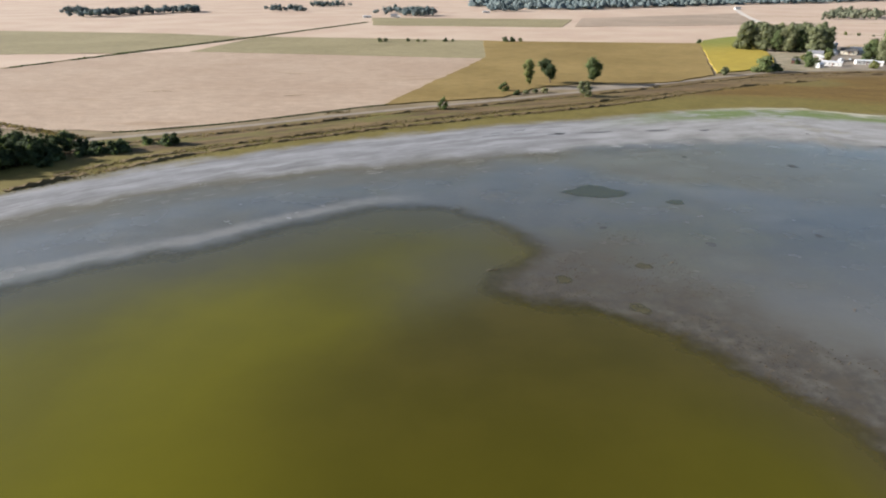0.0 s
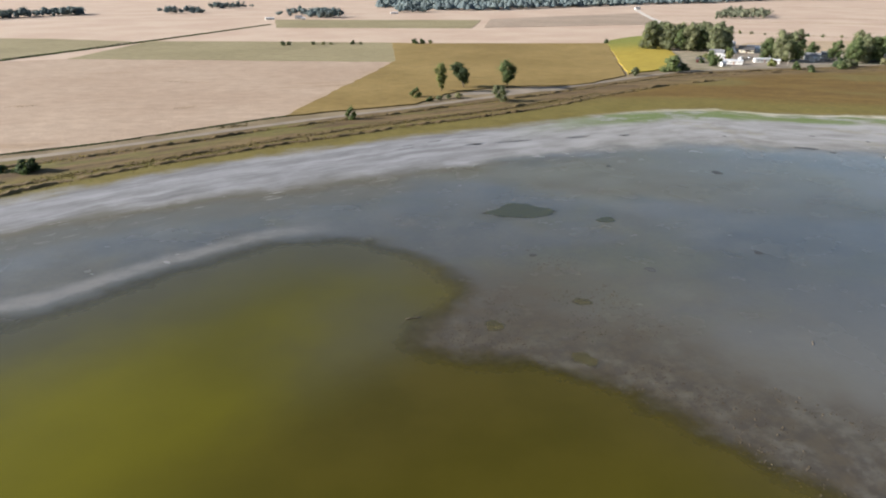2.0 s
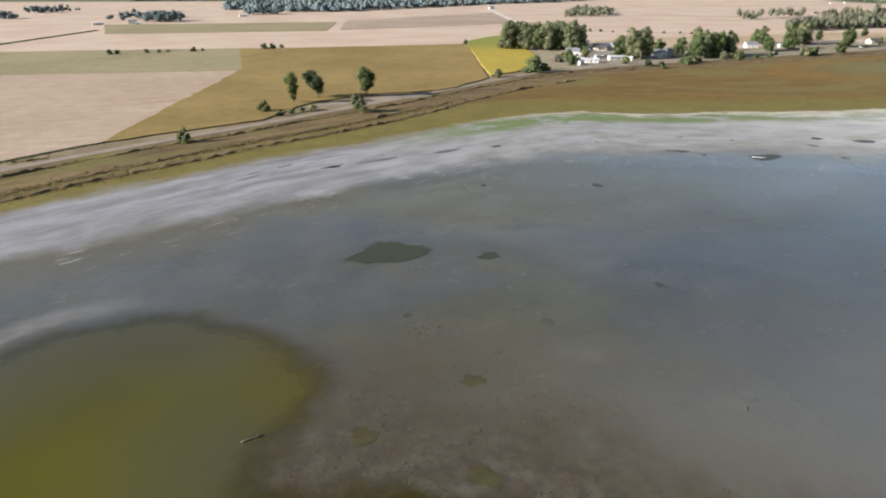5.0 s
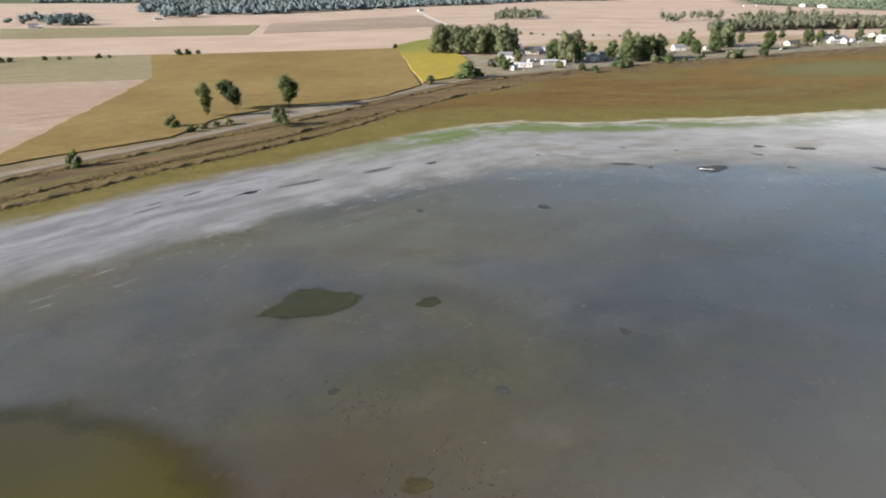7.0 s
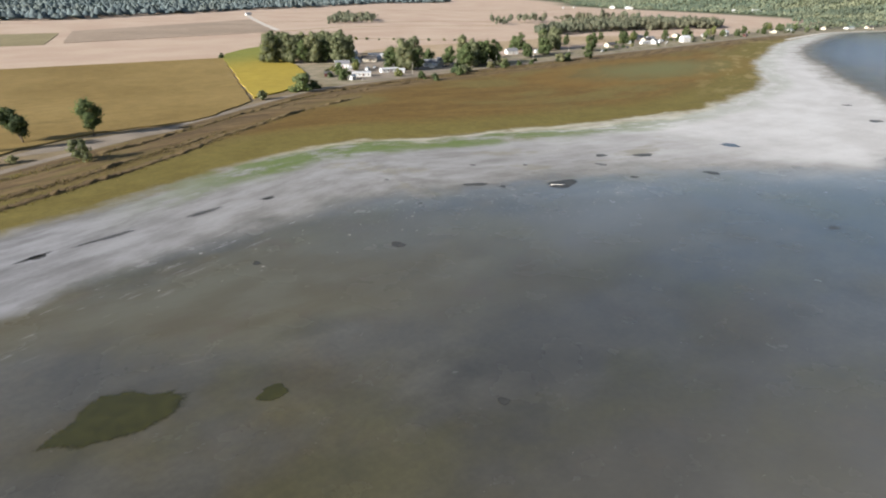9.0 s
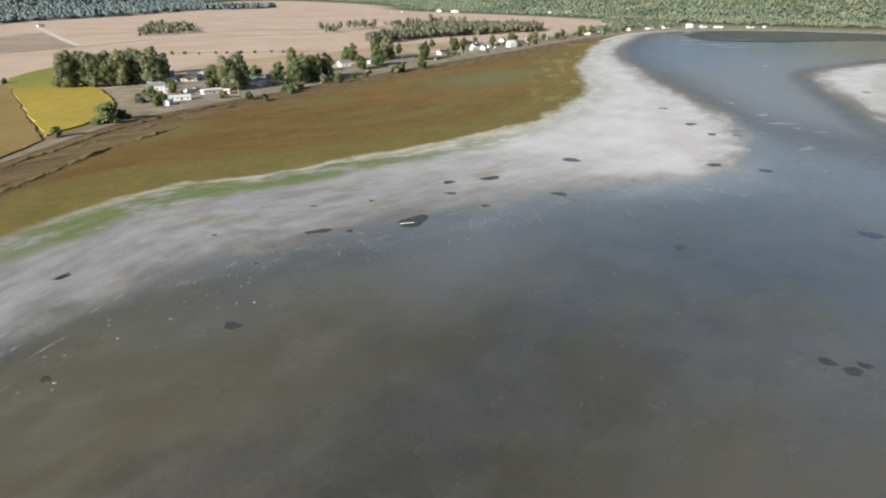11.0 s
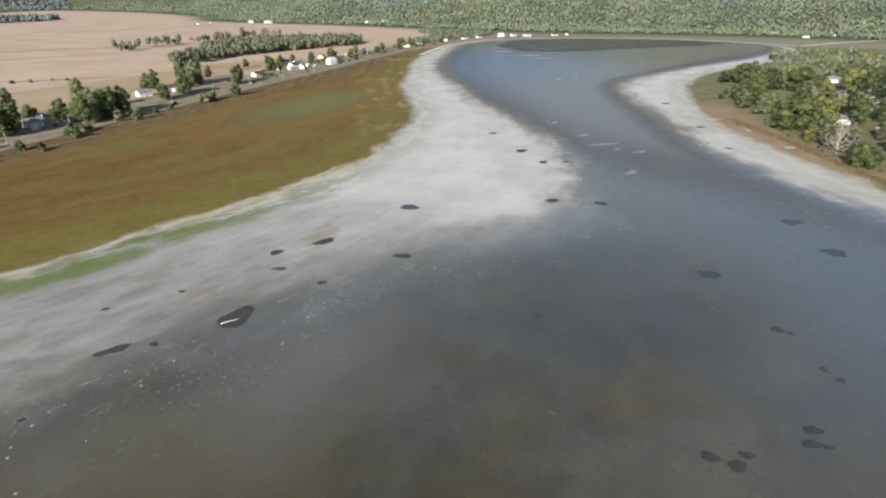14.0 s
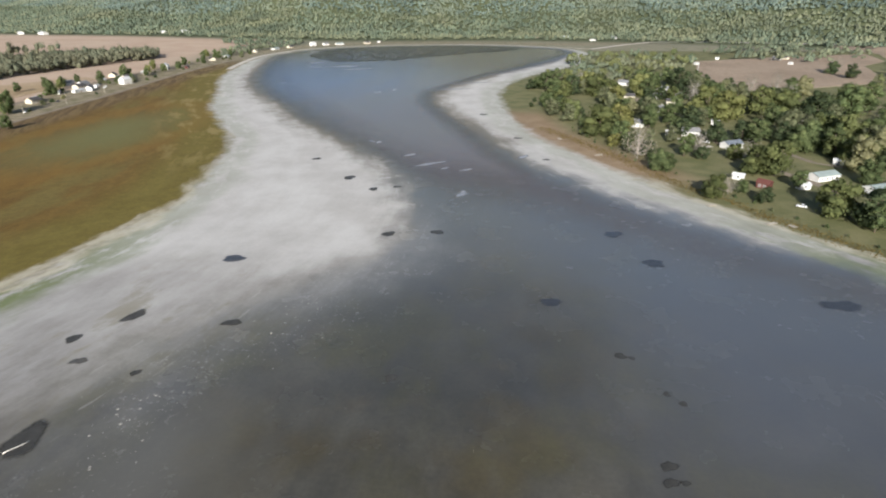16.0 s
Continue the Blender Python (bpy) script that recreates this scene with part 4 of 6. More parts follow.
RUNNELS = [(70, 283, 17.0, 2.4, 12), (99, 287, 14.0, 2.6, 10), (121, 288, 7.0, 1.4, 14), (51, 280, 10.0, 2.0, 22), (35, 287, 8.0, 1.6, 24), (21, 276, 9.0, 1.4, 26), (23, 281, 7.0, 1.2, 26)]
FAINT_AT = [(71, 152), (242, 154), (246, 243)]
for n, (x, y, a, b, turn) in enumerate(MUD_HOLLOWS + SALT_HOLLOWS + SPIT_HOLLOWS + RUNNELS):
    faint = (x, y) in FAINT_AT or n >= len(MUD_HOLLOWS + SALT_HOLLOWS + SPIT_HOLLOWS)
    puddle(x, y, a, b, turn, SHADE_MUD if faint else DARK_MUD, "dark damp hollow in the grey mud" if n < len(MUD_HOLLOWS + SALT_HOLLOWS + SPIT_HOLLOWS) else "long dark wet runnel along the salt edge", 40 + n)
BARS = [(496, 174, 14, 5.0, -40), (473, 160, 26, 6.0, -55), (460, 137, 12, 4.5, -60), (533, 200, 9, 5.0, 0), (410, 139, 9, 5.0, -50), (494, 101, 13, 6.0, -25), (463, 150, 8, 4.0, -40), (415, 138, 6, 3.5, 10), (779, 237, 12, 7.0, -40), (800, 222, 10, 5.0, -60),
        (536, 205, 9, 4.0, 40), (1046, 330, 70, 18, -70), (1100, 380, 46, 14, -60), (1010, 300, 46, 11, -66), (1034, 360, 40, 12, -70), (852, 361, 14, 8, -60), (806, 160, 60, 6, -75), (862, 140, 70, 6, -72)]
for n, (x, y, a, b, turn) in enumerate(BARS):
    puddle(x, y, a, b, turn, SALT_BAR, "thin pale salt bar in shallow water", 240 + n, 0.4)
FAINT = [(321, 226, 9.5, 7.0, -60), (324, 63, 9.6, 7.0, -80), (355, 72, 8.6, 7.5, -80), (291, 10, 13.0, 8.5, -80), (289, 106, 8.6, 5.4, -87)]
for n, (x, y, a, b, turn) in enumerate(FAINT):
    puddle(x, y, a, b, turn, BLUE_PUDDLE, "clear shallow puddle on grey mud", 140 + n)
puddle(50, 196.3, 22.5, 12.5, 6, GREEN_PUDDLE, "large lens-shaped puddle of green water", 200, 0.55)
puddle(73, 186, 5.4, 4.4, -20, GREEN_PUDDLE, "small puddle of dark green water", 201)
puddle(49, 138.5, 4.0, 3.9, 0, OLIVE_MUD, "round puddle of olive green water", 202)
puddle(28, 131, 4.6, 4.2, 0, OLIVE_MUD, "round puddle of olive green water", 203)
puddle(42, 117, 4.4, 5.4, 10, OLIVE_MUD, "round puddle of olive green water", 204)
puddle(212.5, 235.5, 16.0, 7.6, -5, DARK_MUD, "large dark hollow with a bleached log in it", 205)


def tube(points, radii, sides=7):
    """Verts and faces of a tapering round rod along points, closed at its ends."""
    verts, faces = [], []
    points = [Vector(p) for p in points]
    for n, (p, r) in enumerate(zip(points, radii)):
        way = (points[min(n + 1, len(points) - 1)] - points[max(n - 1, 0)]).normalized()
        turn = way.to_track_quat("Z", "Y").to_matrix()
        for k in range(sides):
            a = 2 * math.pi * k / sides
            verts.append(p + turn @ Vector((r * math.cos(a), r * math.sin(a), 0)))
    for n in range(len(points) - 1):
        for k in range(sides):
            i, j = n * sides + k, n * sides + (k + 1) % sides
            faces.append((i, j, j + sides, i + sides))
    faces.append(tuple(range(sides))[::-1])
    faces.append(tuple(range((len(points) - 1) * sides, len(points) * sides)))
    return verts, faces


def log(x, y, length, turn, radius, wood_, label):
    v, f = tube([(-length / 2, 0, radius), (-length / 4, 0.12, radius * 1.05), (length / 4, -0.1, radius), (length / 2, 0.15, radius * 0.9)], [radius * 1.1, radius, radius * 0.85, radius * 0.55], 9)
    ob = new("driftwood_log", mesh_of("driftwood_log", v, f, wood_, True))
    v, f = tube([(length * 0.2, 0, radius), (length * 0.27, 0.7, radius * 1.6)], [radius * 0.4, radius * 0.15], 6)
    stub = new("branch_stub", mesh_of("branch_stub", v, f, wood_, True))
    stub.parent = ob
    ob.matrix_world = pose(x, y, 0.03, 0, 0, turn)
    tagged(ob, label, "log")


log(210, 235.6, 5.6, -37, 0.13, BLEACHED, "bleached bare log lying in a dark puddle")
log(87.6, 116.3, 1.5, 60, 0.07, BARK, "short dark branch lying on grey mud")
log(12, 136, 3.4, 10, 0.12, BARK, "dark waterlogged branch lying in the green pool")


# bits of shell, leaf and driftwood scattered over the mud
litter_rng = np.random.default_rng(91)
bits = np.concatenate([litter_rng.normal((165, 112), (22, 16), (90, 2)), litter_rng.normal((120, 150), (45, 30), (50, 2)), litter_rng.normal((240, 215), (40, 14), (90, 2))])
verts, faces = [], []
for x, y in bits:
    r, h, a0 = litter_rng.uniform(0.04, 0.10), litter_rng.uniform(0.03, 0.08), litter_rng.uniform(0, 6)
    ring_ = [(x + r * litter_rng.uniform(0.6, 1.2) * math.cos(a0 + k * 1.257), y + r * litter_rng.uniform(0.6, 1.2) * math.sin(a0 + k * 1.257)) for k in range(5)]
    n = len(verts)
    verts += [(px, py, 0.0) for px, py in ring_] + [(x, y, h)]
    faces += [(n + k, n + (k + 1) % 5, n + 5) for k in range(5)]
tagged(new("debris", mesh_of("debris", verts, faces, PLANKS)), "pale bits of shell and wood scattered on mud", "debris", kind="stuff")


def crumbs(name, label, places, low, high, flat, material, seed):
    """Lumps of mud or flakes of crust: low, lopsided six-sided mounds in one mesh."""
    rng = np.random.default_rng(seed)
    verts, faces = [], []
    for x, y in places:
        r = low * (high / low) ** rng.random()
        a0, squeeze, way = rng.uniform(0, 6), rng.uniform(0.45, 1.0), rng.uniform(0, 3.14)
        c, s_ = math.cos(way), math.sin(way)
        n = len(verts)
        for scale_, z in ((1.0, 0.0), (0.7, r * flat)):
            for k in range(6):
                u = r * scale_ * rng.uniform(0.65, 1.2)
                px, py = u * math.cos(a0 + k * 1.0472), u * math.sin(a0 + k * 1.0472) * squeeze
                verts.append((x + px * c - py * s_, y + px * s_ + py * c, z + 0.02))
        faces += [(n + k, n + (k + 1) % 6, n + 6 + (k + 1) % 6, n + 6 + k) for k in range(6)] + [tuple(range(n + 6, n + 12))]
    tagged(new(name, mesh_of(name, verts, faces, material)), label, "debris", kind="stuff")


clod_area = [(14, 126), (26, 140), (36, 150), (44, 168), (56, 160), (60, 136), (66, 112), (84, 88), (92, 60), (72, 60), (60, 84), (44, 106), (28, 122)]
clod_places = scatter(clod_area, 9000, 71)
clod_places = np.array([q for q in clod_places if noise.noise(Vector((q[0] * 0.09, q[1] * 0.09, 1.0))) > -0.02])
crumbs("mud_clods", "dark lumps of churned mud beside the green pool", clod_places, 0.07, 0.26, 0.3, CLOD, 72)
flake_area = [(196, 214), (210, 222), (240, 226), (262, 212), (290, 190), (300, 176), (270, 184), (240, 200), (214, 208)]
flake_places = np.concatenate([scatter(flake_area, 260, 73), np.random.default_rng(75).normal((214, 213), (9, 5), (30, 2)), np.random.default_rng(76).normal((268, 190), (14, 8), (50, 2)), np.random.default_rng(77).normal((150, 245), (30, 8), (80, 2))])
crumbs("salt_flakes", "pale curled flakes of salt crust on mud", flake_places, 0.10, 0.5, 0.12, FLAKE, 74)


# ---------------------------------------------------------------- trees
def cards(rng, centres, sizes, normals):
    """Leaf clumps: a bent four-sided leaf sheet at each centre, turned to its normal. Returns verts and quads."""
    n = len(centres)
    normals = normals / np.maximum(np.linalg.norm(normals, axis=1)[:, None], 1e-6)
    other = rng.normal(size=(n, 3))
    u = np.cross(normals, other)
    u /= np.maximum(np.linalg.norm(u, axis=1)[:, None], 1e-6)
    v = np.cross(normals, u)
    s = sizes[:, None]
    k = rng.uniform(0.7, 1.25, (n, 4, 1))
    corners = np.stack([-u * s * k[:, 0], v * s * k[:, 1] - normals * s * 0.3, u * s * k[:, 2], -v * s * k[:, 3] - normals * s * 0.3], 1)
    verts = centres[:, None] + corners
    quads = np.arange(4 * n).reshape(n, 4)
    return verts.reshape(-1, 3), quads


def domes(rng, centres, radii, rings=4, around=7, low=2.0, ragged=0.16):
    """Lumpy closed domes, one at each centre: verts and quads."""
    n = len(centres)
    polar = np.linspace(0.14, low, rings)
    turn = np.linspace(0, 2 * math.pi, around, endpoint=False)
    P, T = np.meshgrid(polar, turn, indexing="ij")
    unit = np.stack([np.sin(P) * np.cos(T), np.sin(P) * np.sin(T), np.cos(P)], -1).reshape(-1, 3)
    k = rings * around
    grow = 1 + rng.normal(0, ragged, (n, k, 1))
    verts = centres[:, None] + unit[None] * radii[:, None] * grow
    i = np.arange(k).reshape(rings, around)
    nxt = np.roll(i, -1, axis=1)
    quads = np.stack([i[:-1], i[1:], nxt[1:], nxt[:-1]], -1).reshape(-1, 4)
    return verts.reshape(-1, 3), (quads[None] + (np.arange(n) * k)[:, None, None]).reshape(-1, 4)


def mesh_fast(name, verts, quads, material, values=None):
    mesh = bpy.data.meshes.new(name)
    mesh.vertices.add(len(verts))
    mesh.vertices.foreach_set("co", np.asarray(verts, np.float32).ravel())
    mesh.loops.add(quads.size)
    mesh.loops.foreach_set("vertex_index", quads.ravel())
    mesh.polygons.add(len(quads))
    mesh.polygons.foreach_set("loop_start", np.arange(0, quads.size, quads.shape[1]))
    mesh.update(calc_edges=True)
    mesh.materials.append(material)
    for key, value in (values or {}).items():
        mesh.attributes.new(key, "FLOAT", "POINT").data.foreach_set("value", value.astype(np.float32))
    return mesh


def tree(name, label, category, height, width, leaves, seed, lobes=9, clumps=900, leaf=0.62, bare=0.22, bark=None, lean=0.0, narrow=0.0, core=True, vase=False):
    """A tree at the origin: tapered trunk with limbs, and a crown of many leaf clumps gathered in uneven lobes."""
    rng = np.random.default_rng(seed)
    clumps, leaf = int(clumps * 1.45), leaf * 0.74
    root = new(name)
    tagged(root, label, category)
    base, top = height * bare, height
    # lobes of the crown
    centres, sizes = [], []
    for n in range(lobes):
        h = base + (top - base) * (0.06 + 0.80 * (n + rng.uniform(0, 1)) / lobes)
        k = (h - base) / (top - base)
        spread = width / 2 * (0.75 * math.sin(math.pi * min(1, 0.30 + 0.62 * k)) * (1 - narrow * k))
        if vase:
            spread = width / 2 * (0.12 + 0.72 * k)
        a = n * 2.4 + rng.uniform(-0.5, 0.5)
        r = spread * rng.uniform(0.35, 0.95)
        centres.append((r * math.cos(a) + lean * h, r * math.sin(a), h))
        sizes.append(width * rng.uniform(0.19, 0.30) * (0.62 + 0.35 * k if vase else 1.08 - 0.35 * k))
    centres, sizes = np.array(centres), np.array(sizes)
    # trunk and limbs
    verts, faces = tube([(0, 0, -0.3), (lean * height * 0.1, 0.05 * height * rng.uniform(-0.3, 0.3), height * 0.16), (lean * height * 0.35, 0, height * 0.42), (lean * height * 0.7, 0, height * 0.78)],
                        [height * 0.026, height * 0.019, height * 0.013, height * 0.004], 8)
    for c, s in zip(centres, sizes):
        start = Vector((lean * c[2] * 0.5, 0, max(height * 0.12, c[2] * 0.55 - s * 0.5)))
        end = Vector(c)
        v, f = tube([start, start.lerp(end, 0.5) + Vector((0, 0, -0.04 * height)), end], [height * 0.009, height * 0.006, height * 0.002], 5)
        faces += [tuple(i + len(verts) for i in one) for one in f]
        verts += v
    trunk = new("trunk", mesh_of("trunk", verts, faces, bark or BARK, True))
    trunk.parent = root
    # crown
    share = sizes ** 2 / (sizes ** 2).sum()
    pick = rng.choice(lobes, clumps, p=share)
    way = rng.normal(size=(clumps, 3))
    way /= np.linalg.norm(way, axis=1)[:, None]
    shell = rng.uniform(0.2, 1.25, clumps) ** 0.5 * (1 + 0.14 * np.sin(way[:, 0] * 5 + pick) * np.sin(way[:, 1] * 6 + pick * 2))
    at = centres[pick] + way * (sizes[pick] * shell)[:, None] * np.array([1, 1, 0.86])
    middle = np.array([lean * height * 0.5, 0, base + (top - base) * 0.42])
    normals = 0.7 * way + 1.3 * (at - middle) / width + rng.normal(0, 0.42, (clumps, 3)) + np.array([0, 0, 0.12])
    verts, quads = cards(rng, at, leaf * rng.uniform(0.6, 1.35, clumps), normals)
    if core:
        # dense inner leaves, so that the crown is not hollow
        v2, q2 = domes(rng, centres, np.stack([sizes * 0.66, sizes * 0.66, sizes * 0.58], 1), 5, 7, 2.9, 0.2)
        quads = np.concatenate([quads, q2 + len(verts)])
        verts = np.concatenate([verts, v2])
    crown = new("crown", mesh_fast("crown", verts, quads, leaves))
    crown.parent = root
    return root


AWAY = pose(0, 0, 0)


def stock(*args, **kw):
    """A tree and how often it has been set out."""
    return {"first": tree(*args, **kw), "used": False}


def plant(kind, x, y, size=1.0, turn=None, wide=1.0, group="", label=""):
    """Sets out a tree: the first time the one that was built, then copies."""
    turn = random.uniform(0, 360) if turn is None else turn
    z = float(ground_height([(x, y)])[0])
    m = pose(x, y, z, 0, 0, turn)
    if kind["used"]:
        ob = copy_thing(kind["first"], m)
    else:
        ob, kind["used"] = kind["first"], True
        ob.matrix_basis = m
    ob.scale = (size * wide, size * wide, size)
    return tagged(ob, label, "", group)


# lone trees by the road
plant(stock("tree", "tall narrow cottonwood with thin yellow-green leaves", "tree", 19.0, 11.5, YELLOW_LEAVES, 11, 13, 800, 0.60, 0.08, vase=True), 55, 415, turn=20)
plant(stock("tree", "dark round-headed tree leaning over the road", "tree", 17.0, 13.0, DARK_LEAVES, 12, 10, 1000, 0.62, 0.22, lean=-0.34), 71, 426, turn=-45)
plant(stock("tree", "forked tree with two separate leafy heads", "tree", 18.5, 16.5, LEAVES, 19, 10, 800, 0.62, 0.16, vase=True), 99, 424, turn=60)
plant(stock("tree", "small grey-green tree at the edge of the gravel", "tree", 9.5, 9.5, GREY_LEAVES, 14, 8, 460, 0.55, 0.10), 84, 378)

OAK = [stock("tree", "broad leafy tree with a dark green crown", "tree", 20, 15, LEAVES, 21, 11, 1000, 0.68, 0.06),
       stock("tree", "broad leafy tree with a dark green crown", "tree", 18, 16, LEAVES, 22, 12, 1000, 0.68, 0.04),
       stock("tree", "tall leafy tree with a loose green crown", "tree", 22, 13, LEAVES, 23, 11, 1000, 0.68, 0.05)]
COTTON = [stock("tree", "tall grey-green cottonwood with a full crown", "tree", 25, 19, GREY_LEAVES, 31, 15, 1250, 0.80, 0.03),
          stock("tree", "tall grey-green cottonwood with a full crown", "tree", 26, 18, GREY_LEAVES, 32, 15, 1250, 0.80, 0.02)]
GOLD = [stock("tree", "rounded tree with yellowing autumn leaves", "tree", 16, 13, YELLOW_LEAVES, 41, 10, 950, 0.60, 0.05),
        stock("tree", "rounded tree with yellowing autumn leaves", "tree", 14, 13, YELLOW_LEAVES, 42, 10, 900, 0.60, 0.03)]
DARK = [stock("tree", "dense dark green leafy tree", "tree", 17, 13, DARK_LEAVES, 51, 10, 950, 0.64, 0.03),
        stock("tree", "dense dark green leafy tree", "tree", 15, 14, DARK_LEAVES, 52, 10, 950, 0.64, 0.02)]
BARE = [stock("tree", "nearly bare grey tree with pale twigs", "tree", 17, 15, TWIGS, 61, 16, 800, 0.30, 0.10, PALE_BARK, core=False)]
BUSH = [stock("bush", "rounded green bush on rough grass", "bush", 5.0, 6.5, LEAVES, 71, 7, 340, 0.45, 0.02),
        stock("bush", "rounded olive bush on rough grass", "bush", 4.2, 6.0, GREY_LEAVES, 72, 7, 320, 0.45, 0.02),
        stock("bush", "low dark bush on dry ground", "bush", 3.6, 6.0, DARK_LEAVES, 73, 6, 300, 0.45, 0.02)]

# road edge and fields
plant(BUSH[0], 37, 396, 1.15, group="bushes by the road")
plant(BUSH[1], 62, 391, 0.75, wide=1.3, group="bushes by the road")
plant(BUSH[2], 44, 383, 0.8, wide=1.2, group="bushes by the road")
plant(BUSH[1], 50, 387, 0.6, wide=1.3, group="bushes by the road")
plant(BUSH[1], 56, 390, 0.6, wide=1.3, group="bushes by the road")
plant(BUSH[0], -1, 339, 1.25, wide=0.7, group="bushes by the road")
plant(BUSH[1], 205, 468, 1.4, wide=0.9, group="bushes by the road")
plant(BUSH[0], 241, 484, 2.3, wide=1.25, group="bushes by the road")
plant(BUSH[2], 252, 488, 1.6, wide=1.1, group="bushes by the road")
for x, y, s in ((-72, 724, 1.3), (-66, 727, 1.0), (-41, 729, 0.9), (-30, 727, 0.8), (-22, 727, 0.7), (1, 727, 1.2), (9, 727, 0.7), (67, 724, 1.6), (75, 726, 1.5), (84, 726, 1.0), (275, 705, 1.3)):
    plant(BUSH[2] if s > 1 else BUSH[1], x, y, s, group="bushes among the fields")
# thicket at the bend of the shore
for x, y, s, k in ((-165, 222, 0.72, 0), (-158, 230, 0.62, 1), (-152, 236, 0.52, 0), (-172, 232, 0.8, 1), (-160, 244, 0.55, 0), (-147, 247, 0.45, 1), (-180, 246, 0.75, 0), (-170, 212, 0.6, 1)):
    plant(DARK[k], x, y, s, group="thicket on the shore")
for x, y, s in ((-143, 250, 1.0), (-137, 258, 0.8), (-128, 262, 0.9), (-150, 226, 0.9), (-120, 262, 0.7), (-134, 246, 0.8)):
    plant(BUSH[2], x, y, s, wide=1.2, group="thicket on the shore")

thicket = random.Random(9)
for n in range(16):
    k = thicket.random()
    plant(DARK[n % 2], -190 + 48 * k + thicket.uniform(-6, 6), 205 + 48 * k + thicket.uniform(-5, 9), thicket.uniform(0.5, 0.8), wide=1.15, group="thicket on the shore")
for n in range(12):
    k = thicket.random()
    plant(BUSH[2], -160 + 44 * k, 232 + 32 * k + thicket.uniform(-4, 4), thicket.uniform(0.9, 1.4), wide=1.2, group="thicket on the shore")

# grove beyond the yellow field
for n in range(34):
    k = n / 33
    x, y = 292 + 68 * k + random.uniform(-5, 5) + (n % 3) * 12, 640 - 30 * k + random.uniform(-5, 5) + (n % 3) * 24
    plant(COTTON[n % 2] if n % 4 else OAK[2], x, y, random.uniform(0.9, 1.1), group="grove behind the mobile homes")

# trees between the houses on the north shore
WEST_TREES = [(362, 530, 27, 3), (357, 542, 20, 1), (374, 527, 20, 0), (368, 538, 23, 2), (330, 556, 11, 0), (304, 540, 10, 1), (290, 512, 9, 1), (412, 582, 24, 4), (402, 547, 15, 1), (390, 562, 18, 0), (418, 537, 18, 0), (424, 527, 16, 1)]
ROW_TREES = [(492, 602, 21, 4), (416, 512, 23, 2), (430, 520, 24, 3), (440, 517, 24, 0), (447, 526, 21, 1), (455, 515, 24, 2), (463, 524, 18, 0), (484, 560, 16, 1), (572, 602, 16, 1), (568, 590, 21, 2), (522, 538, 16, 0), (530, 545, 13, 1), (638, 620, 22, 2)]
EAST_TREES = [(554, 543, 20, 0), (562, 550, 17, 1), (614, 581, 26, 3), (624, 588, 24, 4), (600, 574, 18, 4), (628, 540, 22, 2), (636, 546, 18, 1), (564, 494, 13, 0), (748, 579, 16, 1), (640, 620, 20, 3), (325, 548, 9, 0)]
TALL = (20, 18, 22, 25, 26)
for x, y, h, k in WEST_TREES + ROW_TREES + EAST_TREES:
    plant((OAK + COTTON)[k], x, y, h / TALL[k], group="trees between the lakeside houses")
for x, y, s in ((523, 496, 1.9), (536, 497, 1.5), (434, 500, 1.3), (442, 490, 1.5), (388, 493, 2.0), (346, 470, 1.4), (342, 482, 1.2), (336, 503, 1.2), (456, 505, 1.6), (470, 500, 1.1), (484, 497, 0.9)):
    plant(BUSH[int(s * 10) % 3], x, y, s, group="bushes on the north shore")
for x, y, s in ((392, 490, 1.6), (380, 480, 1.2), (384, 484, 0.9), (402, 494, 1.0), (458, 514, 1.2), (448, 506, 1.0), (522, 496, 1.4), (530, 499, 1.0), (536, 504, 1.1), (506, 512, 0.8), (305, 530, 1.2),
                (298, 548, 1.0), (310, 560, 0.9), (291, 532, 1.1), (700, 560, 1.3), (720, 548, 1.0), (760, 575, 1.4), (770, 590, 1.6), (742, 580, 1.2), (845, 560, 1.5), (835, 575, 1.6), (860, 548, 1.3)):
    plant(BUSH[int(s * 10) % 3], x, y, s, group="bushes on the north shore")
for x, y, s, k in ((790, 596, 0.6, 0), (806, 604, 0.7, 1), (830, 600, 0.6, 2), (860, 590, 0.7, 0), (885, 575, 0.7, 1), (905, 585, 0.8, 2), (915, 560, 0.55, 0), (940, 570, 0.7, 1), (965, 560, 0.6, 0), (985, 585, 0.7, 2),
                   (1010, 560, 0.6, 1), (870, 556, 0.5, 0), (1050, 570, 0.7, 0), (1085, 555, 0.6, 1), (1120, 570, 0.8, 2), (1160, 560, 0.7, 0), (1210, 560, 0.7, 1)):
    plant(OAK[k], x, y, s, group="trees between the lakeside houses")
extra = random.Random(5)
for n in range(14):
    x = extra.uniform(640, 1240)
    y = 590 + extra.uniform(-18, 40) - (x > 1000) * 15
    plant(OAK[n % 3], x, y, extra.uniform(0.35, 0.7), group="trees between the lakeside houses")
for n in range(26):
    x = extra.uniform(640, 1280)
    plant(BUSH[n % 3], x, 536 + extra.uniform(-6, 40), extra.uniform(0.6, 1.3), group="bushes on the north shore")
# hedge shrubs across the stubble
for n in range(9):
    plant(BUSH[n % 3], 496 + 12.5 * n + random.uniform(-3, 3), 815 - 10.5 * n, random.uniform(0.5, 1.0), group="bushes among the fields")


